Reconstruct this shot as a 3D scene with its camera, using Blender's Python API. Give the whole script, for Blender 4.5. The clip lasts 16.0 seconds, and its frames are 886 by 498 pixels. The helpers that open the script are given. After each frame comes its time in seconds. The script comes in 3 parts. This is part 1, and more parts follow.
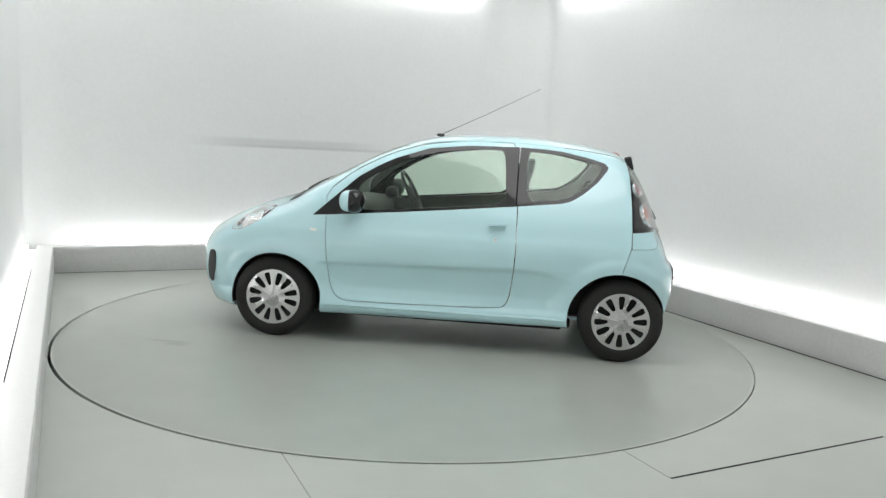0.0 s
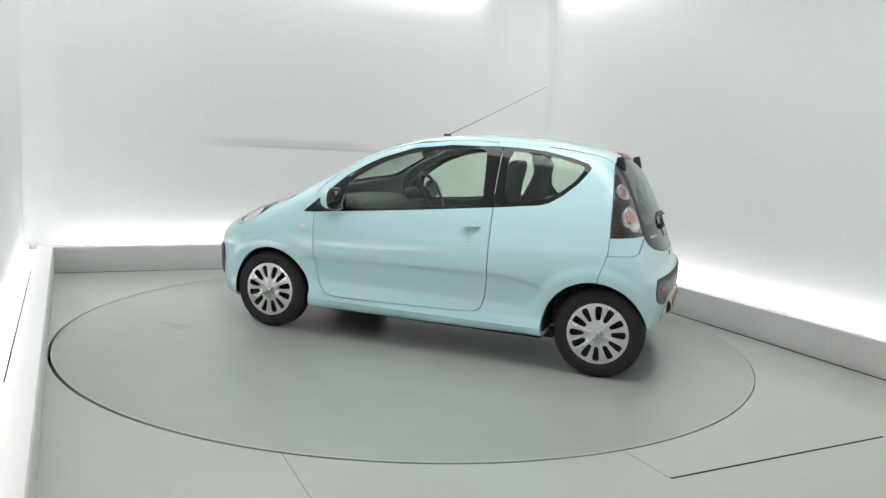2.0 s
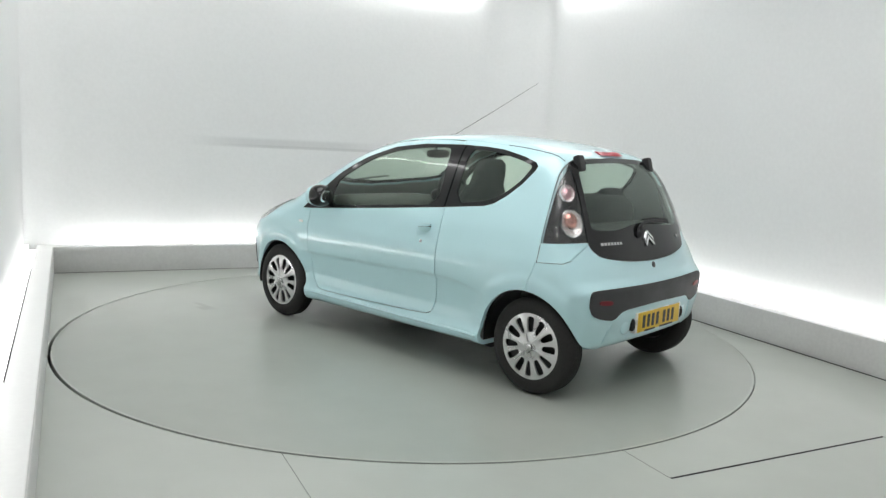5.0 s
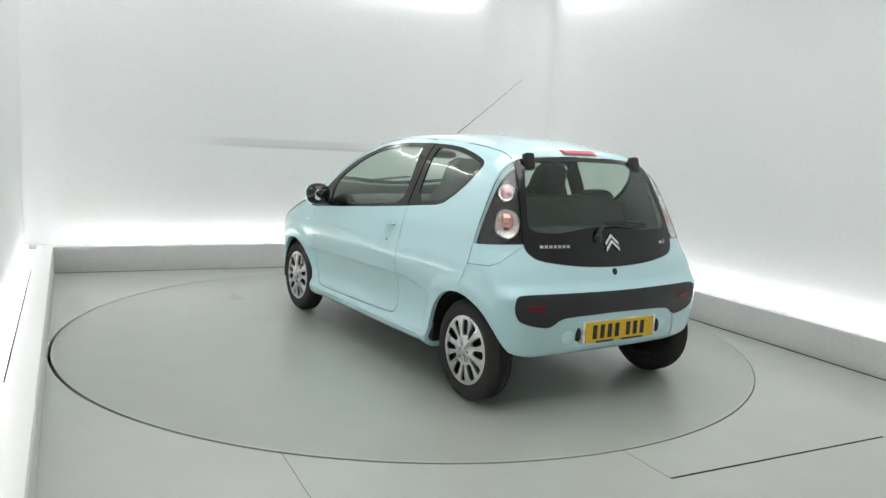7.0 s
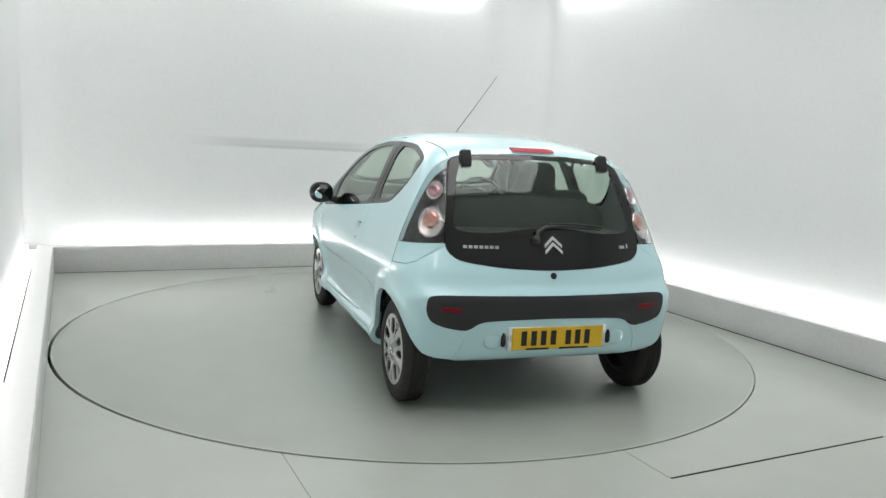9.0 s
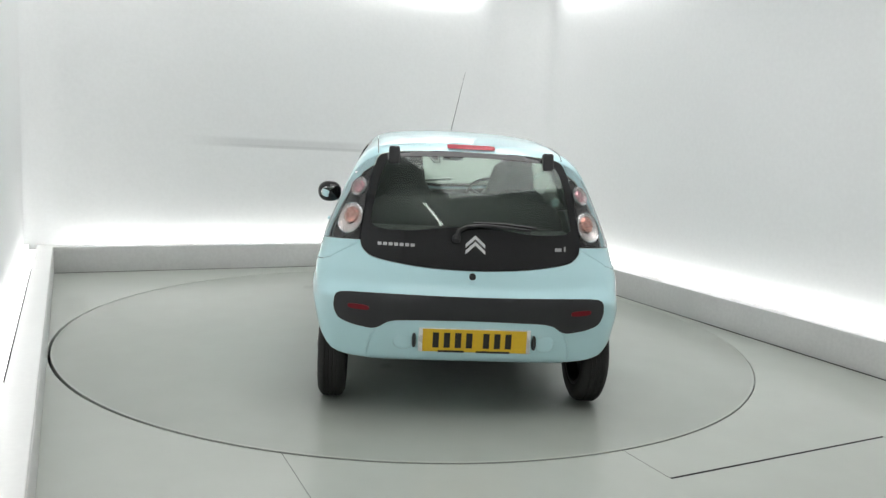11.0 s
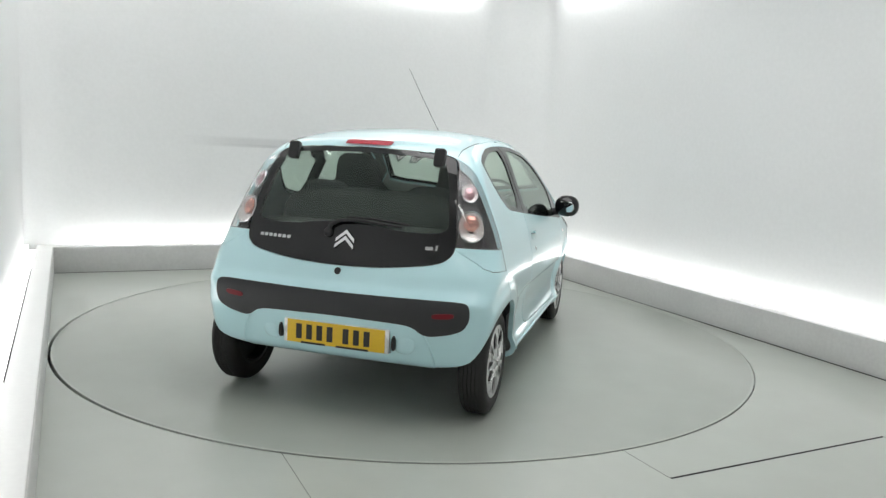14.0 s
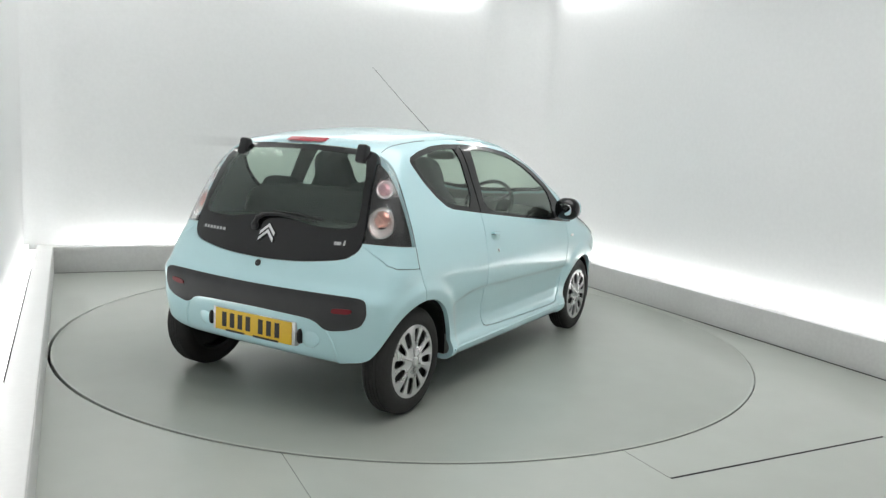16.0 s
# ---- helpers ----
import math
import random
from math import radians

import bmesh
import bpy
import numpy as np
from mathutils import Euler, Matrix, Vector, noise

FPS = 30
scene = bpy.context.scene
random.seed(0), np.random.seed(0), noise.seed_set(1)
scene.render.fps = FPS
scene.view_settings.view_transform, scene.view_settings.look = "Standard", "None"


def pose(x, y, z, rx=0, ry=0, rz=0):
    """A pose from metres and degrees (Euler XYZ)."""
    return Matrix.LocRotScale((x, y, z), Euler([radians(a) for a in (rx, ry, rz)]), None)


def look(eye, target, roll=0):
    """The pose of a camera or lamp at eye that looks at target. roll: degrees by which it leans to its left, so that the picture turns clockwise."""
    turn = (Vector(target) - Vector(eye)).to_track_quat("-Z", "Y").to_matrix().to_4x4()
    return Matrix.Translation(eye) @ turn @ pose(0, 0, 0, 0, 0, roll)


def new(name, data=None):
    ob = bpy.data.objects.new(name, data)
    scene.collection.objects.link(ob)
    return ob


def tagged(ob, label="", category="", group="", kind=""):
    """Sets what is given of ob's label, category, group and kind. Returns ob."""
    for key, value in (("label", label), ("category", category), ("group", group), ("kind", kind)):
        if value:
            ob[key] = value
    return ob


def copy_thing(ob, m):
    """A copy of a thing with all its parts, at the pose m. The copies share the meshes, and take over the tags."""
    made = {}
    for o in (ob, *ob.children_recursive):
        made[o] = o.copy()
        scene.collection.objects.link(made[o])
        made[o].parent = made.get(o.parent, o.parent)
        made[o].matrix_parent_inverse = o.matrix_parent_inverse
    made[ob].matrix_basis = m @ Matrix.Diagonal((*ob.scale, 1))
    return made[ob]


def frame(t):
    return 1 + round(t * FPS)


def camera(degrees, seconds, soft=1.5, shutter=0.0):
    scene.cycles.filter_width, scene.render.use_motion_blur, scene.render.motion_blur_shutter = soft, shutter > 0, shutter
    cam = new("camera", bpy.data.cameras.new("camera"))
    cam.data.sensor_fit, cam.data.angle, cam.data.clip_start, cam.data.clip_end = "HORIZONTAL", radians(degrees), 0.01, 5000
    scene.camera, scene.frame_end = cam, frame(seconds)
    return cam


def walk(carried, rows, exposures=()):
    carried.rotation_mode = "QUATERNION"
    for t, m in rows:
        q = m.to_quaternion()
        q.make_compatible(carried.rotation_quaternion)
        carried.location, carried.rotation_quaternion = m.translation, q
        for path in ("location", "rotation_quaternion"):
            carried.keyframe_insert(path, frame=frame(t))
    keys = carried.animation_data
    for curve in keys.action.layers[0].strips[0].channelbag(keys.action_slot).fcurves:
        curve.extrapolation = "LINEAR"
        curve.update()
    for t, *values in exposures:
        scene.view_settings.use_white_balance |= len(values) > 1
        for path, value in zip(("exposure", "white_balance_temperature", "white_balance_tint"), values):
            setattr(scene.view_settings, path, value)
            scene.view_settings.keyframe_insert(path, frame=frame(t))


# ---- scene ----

from mathutils.geometry import delaunay_2d_cdt

# ---------------------------------------------------------------- camera (on a fixed bracket)
cam = camera(60.66, 16.0, soft=1.4)
EYE = Vector((0.0, -5.509, 1.385))
VIEW = look(EYE, EYE + Vector((0.04445, 0.98909, -0.14044)), 3.0)
walk(cam, [(0.0, VIEW), (16.0, VIEW)], exposures=[(0.0, 0.0), (16.0, 0.0)])

# ---------------------------------------------------------------- world: the booth is closed, only a dim grey remains
world = bpy.data.worlds.new("world")
scene.world = world
world.use_nodes = True
world.node_tree.nodes["Background"].inputs[0].default_value = (0.8, 0.85, 0.9, 1)
world.node_tree.nodes["Background"].inputs[1].default_value = 0.02

BASE_GLOW = 14.5      # light strips behind the kerbs
SIDE_GLOW = 7.0       # broad strip along the west kerb, and the bar added over it
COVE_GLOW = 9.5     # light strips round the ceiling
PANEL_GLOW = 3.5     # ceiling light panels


# ---------------------------------------------------------------- materials
def material(name, colour, rough=0.5, metal=0.0, coat=0.0, var=0.06, scale=6.0, fine=80.0, bump=0.0, bump_scale=200.0,
             rough_var=0.08, spec=0.5):
    m = bpy.data.materials.new(name)
    m.use_nodes = True
    nt = m.node_tree
    b = nt.nodes["Principled BSDF"]
    b.inputs["Roughness"].default_value = rough
    b.inputs["Metallic"].default_value = metal
    b.inputs["Coat Weight"].default_value = coat
    b.inputs["Coat Roughness"].default_value = 0.04
    b.inputs["Specular IOR Level"].default_value = spec
    tc = nt.nodes.new("ShaderNodeTexCoord")
    n1 = nt.nodes.new("ShaderNodeTexNoise")
    n1.inputs["Scale"].default_value = scale
    n1.inputs["Detail"].default_value = 5
    n2 = nt.nodes.new("ShaderNodeTexNoise")
    n2.inputs["Scale"].default_value = fine
    n2.inputs["Detail"].default_value = 3
    for n in (n1, n2):
        nt.links.new(tc.outputs["Object"], n.inputs["Vector"])
    mix = nt.nodes.new("ShaderNodeMath")
    mix.operation = "ADD"
    nt.links.new(n1.outputs["Fac"], mix.inputs[0])
    nt.links.new(n2.outputs["Fac"], mix.inputs[1])
    ramp = nt.nodes.new("ShaderNodeMapRange")
    ramp.interpolation_type = "SMOOTHERSTEP"
    ramp.inputs["From Min"].default_value = 0.55
    ramp.inputs["From Max"].default_value = 1.45
    ramp.inputs["To Min"].default_value = 1 - var
    ramp.inputs["To Max"].default_value = 1 + var
    nt.links.new(mix.outputs[0], ramp.inputs["Value"])
    mul = nt.nodes.new("ShaderNodeVectorMath")
    mul.operation = "SCALE"
    mul.inputs[0].default_value = colour[:3]
    nt.links.new(ramp.outputs[0], mul.inputs["Scale"])
    nt.links.new(mul.outputs[0], b.inputs["Base Color"])
    rr = nt.nodes.new("ShaderNodeMapRange")
    rr.interpolation_type = "SMOOTHERSTEP"
    rr.inputs["From Min"].default_value = 0.15
    rr.inputs["From Max"].default_value = 0.85
    rr.inputs["To Min"].default_value = max(0.0, rough - rough_var)
    rr.inputs["To Max"].default_value = min(1.0, rough + rough_var)
    nt.links.new(n1.outputs["Fac"], rr.inputs["Value"])
    nt.links.new(rr.outputs[0], b.inputs["Roughness"])
    if bump:
        n3 = nt.nodes.new("ShaderNodeTexNoise")
        n3.inputs["Scale"].default_value = bump_scale
        n3.inputs["Detail"].default_value = 4
        nt.links.new(tc.outputs["Object"], n3.inputs["Vector"])
        bp = nt.nodes.new("ShaderNodeBump")
        bp.inputs["Strength"].default_value = bump
        bp.inputs["Distance"].default_value = 0.004
        nt.links.new(n3.outputs["Fac"], bp.inputs["Height"])
        nt.links.new(bp.outputs[0], b.inputs["Normal"])
    return m


def glow(name, colour, strength):
    m = bpy.data.materials.new(name)
    m.use_nodes = True
    nt = m.node_tree
    nt.nodes.clear()
    e = nt.nodes.new("ShaderNodeEmission")
    e.inputs[0].default_value = (*colour, 1)
    e.inputs[1].default_value = strength
    o = nt.nodes.new("ShaderNodeOutputMaterial")
    nt.links.new(e.outputs[0], o.inputs[0])
    return m


M_WALL = material("wall_paint", (0.80, 0.81, 0.81), 0.6, var=0.02, scale=0.8, fine=30, bump=0.02, bump_scale=25)
M_CEIL = material("ceiling_paint", (0.82, 0.82, 0.82), 0.7, var=0.02)
M_FLOOR = material("floor_paint", (0.455, 0.483, 0.443), 0.30, var=0.035, scale=0.7, fine=4, rough_var=0.012, spec=0.7, bump=0.010, bump_scale=60)
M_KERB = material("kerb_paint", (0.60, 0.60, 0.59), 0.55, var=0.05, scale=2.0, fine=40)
# kerb tops whiter than the sides: the strip light's glare put into colour
M_CAP = material("lit_top_and_repeater_white", (0.86, 0.86, 0.85), 0.45, var=0.02, scale=2.0, fine=40)
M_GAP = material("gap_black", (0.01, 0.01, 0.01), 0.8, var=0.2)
M_STRIP_LOW = glow("strip_low", (1.0, 0.995, 0.98), BASE_GLOW)
M_STRIP_SIDE = glow("strip_side", (1.0, 0.995, 0.98), SIDE_GLOW)
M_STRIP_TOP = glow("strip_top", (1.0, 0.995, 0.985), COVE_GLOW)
M_TUBE = glow("tube", (1.0, 1.0, 0.98), 12.0)
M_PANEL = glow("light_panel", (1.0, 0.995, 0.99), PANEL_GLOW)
M_PAINT = material("aqua_car_paint", (0.51, 0.755, 0.80), 0.30, var=0.006, scale=3.0, fine=500, coat=0.9, rough_var=0.0)
# darker copy of the body paint: shade put into cups and roof seams
M_RECESS = material("shaded_aqua_paint", (0.44, 0.68, 0.70), 0.4, var=0.02, coat=0.5)
M_BLACK = material("black_plastic", (0.012, 0.012, 0.013), 0.45, var=0.15, fine=150, bump=0.08, bump_scale=400)
M_GREY = material("dark_grey_textured_plastic", (0.018, 0.019, 0.021), 0.55, var=0.12, fine=200, bump=0.12, bump_scale=500)
M_GLOSS = material("gloss_black", (0.006, 0.006, 0.007), 0.07, var=0.1, rough_var=0.02)
M_HOUSING = material("smoked_lamp_housing", (0.016, 0.015, 0.017), 0.22, metal=0.0, var=0.15)
M_TYRE = material("tyre_rubber", (0.014, 0.0135, 0.013), 0.75, var=0.25, fine=90, bump=0.15, bump_scale=300)
M_SILVER = material("silver_wheel_paint", (0.58, 0.58, 0.58), 0.30, metal=0.75, var=0.05, fine=120)
M_CHROME = material("chrome", (0.85, 0.86, 0.87), 0.12, metal=1.0, var=0.03)
M_RED = material("red_lens", (0.36, 0.008, 0.025), 0.32, var=0.08, fine=200)
M_RED_DARK = material("dull_red_reflector", (0.16, 0.006, 0.012), 0.4, spec=0.25, var=0.1, fine=300)
M_AMBER = material("lamp_reflector", (0.80, 0.77, 0.76), 0.20, metal=0.9, var=0.10, fine=90, coat=0.3)
M_ORANGE = material("orange_red_lamp_dome", (0.78, 0.40, 0.33), 0.16, metal=0.9, var=0.3, fine=45, coat=0.5)
M_PINK = material("smoky_pink_lens", (0.52, 0.30, 0.33), 0.16, metal=0.9, var=0.25, fine=40, coat=0.4)
M_HEAD = material("headlamp_reflector", (0.70, 0.71, 0.71), 0.25, metal=0.2, var=0.1, fine=60)
M_YELLOW = material("yellow_plate", (0.72, 0.46, 0.02), 0.4, var=0.04, fine=60)
M_INK = material("black_ink", (0.015, 0.013, 0.01), 0.5, var=0.1)
M_CLOTH = material("charcoal_seat_cloth", (0.045, 0.047, 0.05), 0.9, var=0.2, scale=12, fine=400, bump=0.3, bump_scale=700)
# bench cloth, lightened to include the grey reflection in the rear glass
M_BENCH = material("veiled_bench_cloth", (0.085, 0.088, 0.086), 0.9, var=0.2, scale=12, fine=400, bump=0.3, bump_scale=700)
M_TRIM = material("grey_interior_trim", (0.10, 0.105, 0.10), 0.65, var=0.08, fine=150, bump=0.08, bump_scale=400)
M_LINER = material("pale_headlining", (0.42, 0.43, 0.42), 0.9, var=0.05, fine=300)


def pane(name, tint):
    """Clear car glass with a slight tint."""
    m = bpy.data.materials.new(name)
    m.use_nodes = True
    nt = m.node_tree
    nt.nodes.clear()
    g = nt.nodes.new("ShaderNodeBsdfGlass")
    g.inputs["Color"].default_value = (*tint, 1)
    g.inputs["Roughness"].default_value = 0.0
    g.inputs["IOR"].default_value = 1.45
    o = nt.nodes.new("ShaderNodeOutputMaterial")
    nt.links.new(g.outputs[0], o.inputs[0])
    return m


M_GLASS = pane("tinted_glass", (0.90, 0.95, 0.91))
M_DARKGLASS = pane("dark_rear_glass", (0.84, 0.89, 0.86))
M_LENS = pane("clear_lens", (0.95, 0.95, 0.95))
M_RING = material("smoked_chrome", (0.62, 0.62, 0.62), 0.2, metal=0.8, var=0.15, fine=120)
M_KERB_LINE = material("kerb_line_grey", (0.10, 0.11, 0.10), 0.7, var=0.2)
M_FAINT = material("pale_joint_filler", (0.22, 0.235, 0.21), 0.6, var=0.2)
M_MIRROR = material("mirror_silver", (0.9, 0.9, 0.9), 0.02, metal=1.0, var=0.0, rough_var=0.0)


def stained(m, boxes, strength, axes=("X", "Z")):
    """Adds soft grey scuffs: each box is (centre a, centre b, half length, half height)."""
    nt = m.node_tree
    b = nt.nodes["Principled BSDF"]
    src = b.inputs["Base Color"].links[0].from_socket
    tc = nt.nodes.new("ShaderNodeTexCoord")
    sep = nt.nodes.new("ShaderNodeSeparateXYZ")
    nt.links.new(tc.outputs["Object"], sep.inputs[0])
    for a0, b0, la, lb in boxes:
        facs = []
        for ax, c, l in ((axes[0], a0, la), (axes[1], b0, lb)):
            sub = nt.nodes.new("ShaderNodeMath")
            sub.operation = "SUBTRACT"
            nt.links.new(sep.outputs[ax], sub.inputs[0])
            sub.inputs[1].default_value = c
            ab = nt.nodes.new("ShaderNodeMath")
            ab.operation = "ABSOLUTE"
            nt.links.new(sub.outputs[0], ab.inputs[0])
            mr = nt.nodes.new("ShaderNodeMapRange")
            mr.interpolation_type = "SMOOTHSTEP"
            mr.inputs["From Min"].default_value = l * 0.3
            mr.inputs["From Max"].default_value = l
            mr.inputs["To Min"].default_value = 1
            mr.inputs["To Max"].default_value = 0
            nt.links.new(ab.outputs[0], mr.inputs["Value"])
            facs.append(mr.outputs[0])
        mu = nt.nodes.new("ShaderNodeMath")
        mu.operation = "MULTIPLY"
        nt.links.new(facs[0], mu.inputs[0])
        nt.links.new(facs[1], mu.inputs[1])
        sc = nt.nodes.new("ShaderNodeMapRange")
        sc.inputs["To Min"].default_value = 1
        sc.inputs["To Max"].default_value = 1 - strength
        nt.links.new(mu.outputs[0], sc.inputs["Value"])
        ve = nt.nodes.new("ShaderNodeVectorMath")
        ve.operation = "SCALE"
        nt.links.new(src, ve.inputs[0])
        nt.links.new(sc.outputs[0], ve.inputs["Scale"])
        src = ve.outputs[0]
    nt.links.new(src, b.inputs["Base Color"])
    return m


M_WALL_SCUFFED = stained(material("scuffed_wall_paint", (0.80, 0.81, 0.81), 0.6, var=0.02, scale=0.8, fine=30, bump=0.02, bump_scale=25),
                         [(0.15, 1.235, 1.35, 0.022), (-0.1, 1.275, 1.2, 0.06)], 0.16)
stained(M_FLOOR, [(2.36, -0.75, 0.12, 0.6), (2.15, -0.35, 0.22, 0.22), (-2.2, 1.3, 0.12, 0.5)], 0.10, ("X", "Y"))
MA = radians(32.4)
# stained floor paint, its base darkened to stand for the car's soft shade
M_DISC = stained(material("worn_shaded_floor_paint", (0.365, 0.393, 0.356), 0.295, var=0.04, scale=0.8, fine=4, rough_var=0.012, spec=0.75, bump=0.012, bump_scale=60),
                 [(1.66 * math.cos(MA), 1.66 * math.sin(MA), 0.10, 0.05), (1.70 * math.cos(MA - 0.05), 1.70 * math.sin(MA - 0.05), 0.2, 0.035), (-1.45, -0.9, 0.22, 0.12), (-0.97, 0.19, 0.07, 0.05), (0.47, 0.48, 0.16, 0.07)], 0.22, ("X", "Y"))


# ---------------------------------------------------------------- mesh tools
def part(name, bm, mat, parent=None, label="", smooth=40):
    """Links a bmesh as one mesh object under its thing."""
    if isinstance(bm, bpy.types.Mesh):
        me = bm
    else:
        bmesh.ops.recalc_face_normals(bm, faces=bm.faces)
        me = bpy.data.meshes.new(name)
        bm.to_mesh(me)
        bm.free()
    for mm in (mat if isinstance(mat, (list, tuple)) else [mat]):
        me.materials.append(mm)
    if smooth:
        me.shade_smooth()
        me.set_sharp_from_angle(angle=radians(smooth))
    ob = new(name, me)
    if parent is not None:
        ob.parent = parent
    if label:
        ob["label"] = label
    if me.materials[0] in (M_GLASS, M_DARKGLASS, M_LENS):
        ob.visible_shadow = False
    return ob


def box(x0, x1, y0, y1, z0, z1, bevel=0.0, bm=None):
    bm = bm or bmesh.new()
    made = bmesh.ops.create_cube(bm, size=1, matrix=Matrix.Translation(((x0 + x1) / 2, (y0 + y1) / 2, (z0 + z1) / 2)) @ Matrix.Diagonal((x1 - x0, y1 - y0, z1 - z0, 1)))
    if bevel:
        es = list({e for v in made["verts"] for e in v.link_edges})
        bmesh.ops.bevel(bm, geom=es, offset=bevel, segments=3, affect="EDGES", profile=0.5)
    return bm


def ring_loft(rings, bm=None, close=True, cap0=False, cap1=False):
    """Quads between rows of points; each row is closed when close is set."""
    bm = bm or bmesh.new()
    rows = [[bm.verts.new(p) for p in r] for r in rings]
    for a, b in zip(rows, rows[1:]):
        n = len(a)
        for i in range(n if close else n - 1):
            j = (i + 1) % n
            bm.faces.new((a[i], a[j], b[j], b[i]))
    if cap0:
        bm.faces.new(rows[0])
    if cap1:
        bm.faces.new(rows[-1])
    return bm


def lathe(profile, n=64, axis="y", bm=None, closed=False):
    """Turns (radius, along) pairs round an axis."""
    rings = []
    for r, a in profile:
        rings.append([(r * math.cos(2 * math.pi * i / n), a, r * math.sin(2 * math.pi * i / n)) if axis == "y" else
                      (r * math.cos(2 * math.pi * i / n), r * math.sin(2 * math.pi * i / n), a) for i in range(n)])
    if closed:
        rings.append(rings[0])
    bm = ring_loft(rings, bm)
    if closed:
        bmesh.ops.remove_doubles(bm, verts=bm.verts, dist=1e-5)
    return bm


# ---------------------------------------------------------------- the booth
TURN = 24.0
ROOM = pose(0, 0, 0, 0, 0, TURN)
BACK, RIGHT, LEFT, FRONT = 2.683, 2.498, 2.367, 7.6   # inner faces of the kerbs, from the turntable's centre
KW, KH, SLOT = 0.14, 0.24, 0.10                       # kerb width and height, and the light slot behind it
HIGH = 3.05
DISC = 2.384
WX0, WX1, WY0, WY1 = -LEFT - KW - SLOT, RIGHT + KW + SLOT, -FRONT, BACK + KW + SLOT


def setting(name, bm, mat, label, category, smooth=30):
    ob = part(name, bm, mat, None, "", smooth)
    ob.matrix_world = ROOM
    return tagged(ob, label, category, kind="structure")


def floor_mesh():
    bm = bmesh.new()
    n = 160
    r = DISC + 0.0105
    def edge(a):
        c, s = math.cos(a), math.sin(a)
        k = min((WX1 if c > 0 else WX0) / c if abs(c) > 1e-6 else 1e9, (WY1 if s > 0 else WY0) / s if abs(s) > 1e-6 else 1e9)
        return (c * k, s * k, 0)
    angs = sorted([2 * math.pi * i / n for i in range(n)] + [math.atan2(y, x) % (2 * math.pi) for x in (WX0, WX1) for y in (WY0, WY1)])
    ring = lambda f: [f(a) for a in angs]
    circle = lambda rr, z: [(rr * math.cos(a) + 0.0255, rr * math.sin(a) - 0.0140, z) for a in angs]   # a little off the plate's centre
    outer = ring(edge)
    mid = [tuple(0.5 * (p + q) for p, q in zip(a, b)) for a, b in zip(outer, circle(r, 0))]
    return ring_loft([outer, mid, circle(r + 0.002, 0), circle(r, -0.002), circle(r, -0.06)], bm)


floor = setting("floor", floor_mesh(), M_FLOOR, "glossy grey-green painted floor with thin joints", "floor")
pit = setting("floor_pit", ring_loft([[(2.45 * math.cos(a), 2.45 * math.sin(a), -0.05) for a in [2 * math.pi * i / 96 for i in range(96)]]], cap0=True), M_GAP, "dark pit under the turntable", "floor")

T = 0.08
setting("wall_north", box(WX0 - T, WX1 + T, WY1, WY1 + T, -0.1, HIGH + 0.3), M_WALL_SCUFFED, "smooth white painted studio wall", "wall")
setting("wall_east", box(WX1, WX1 + T, WY0 - T, WY1, -0.1, HIGH + 0.3), M_WALL, "smooth white painted studio wall", "wall")
setting("wall_west", box(WX0 - T, WX0, WY0 - T, WY1, -0.1, HIGH + 0.3), M_WALL, "smooth white painted studio wall", "wall")
setting("wall_south", box(WX0, WX1, WY0 - T, WY0, -0.1, HIGH + 0.3), M_WALL, "plain white wall behind the camera", "wall")
setting("ceiling", box(WX0 - T, WX1 + T, WY0 - T, WY1 + T, HIGH + 0.3, HIGH + 0.4), M_CEIL, "plain white ceiling", "ceiling")

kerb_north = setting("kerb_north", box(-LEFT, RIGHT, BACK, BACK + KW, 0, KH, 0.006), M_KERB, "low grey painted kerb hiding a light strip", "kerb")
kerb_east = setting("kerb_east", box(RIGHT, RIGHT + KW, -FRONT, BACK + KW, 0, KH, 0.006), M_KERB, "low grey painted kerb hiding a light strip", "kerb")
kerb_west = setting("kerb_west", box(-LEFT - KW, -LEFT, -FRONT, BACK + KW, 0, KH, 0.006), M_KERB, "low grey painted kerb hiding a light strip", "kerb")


# thin added slab that makes a kerb's top look brightly lit
def lit_kerb_top(kerb, x0, x1, y0, y1):
    return part("lit_kerb_top", box(x0, x1, y0, y1, KH, KH + 0.005, 0.002), M_CAP, kerb, "kerb top whitened to stand for the strip light's glare", 0)


def dark_line(kerb, x0, x1, y0, y1, z0, z1, mat=M_KERB_LINE):
    return part("kerb_line", box(x0, x1, y0, y1, z0, z1), mat, kerb, "", 0)


dark_line(kerb_west, -LEFT - KW - 0.0035, -LEFT - KW + 0.0038, -1.35, 1.56, KH + 0.001, KH + 0.006, M_GAP)
# thin black and dark grey lines along the foot of the kerbs
dark_line(kerb_east, RIGHT - 0.011, RIGHT - 0.001, -FRONT, -0.45, 0.0, 0.004, M_GAP)
dark_line(kerb_east, RIGHT - 0.006, RIGHT - 0.001, -0.45, BACK, 0.0, 0.004)
dark_line(kerb_north, -LEFT, RIGHT - 0.007, BACK - 0.006, BACK - 0.001, 0.0, 0.003)
lit_kerb_top(kerb_north, -LEFT - KW + 0.004, RIGHT + KW - 0.004, BACK + 0.008, BACK + KW - 0.004)
lit_kerb_top(kerb_east, RIGHT + 0.008, RIGHT + KW - 0.004, -FRONT, BACK + 0.005)
lit_kerb_top(kerb_west, -LEFT - KW + 0.004, -LEFT - 0.008, -FRONT, BACK + 0.005)


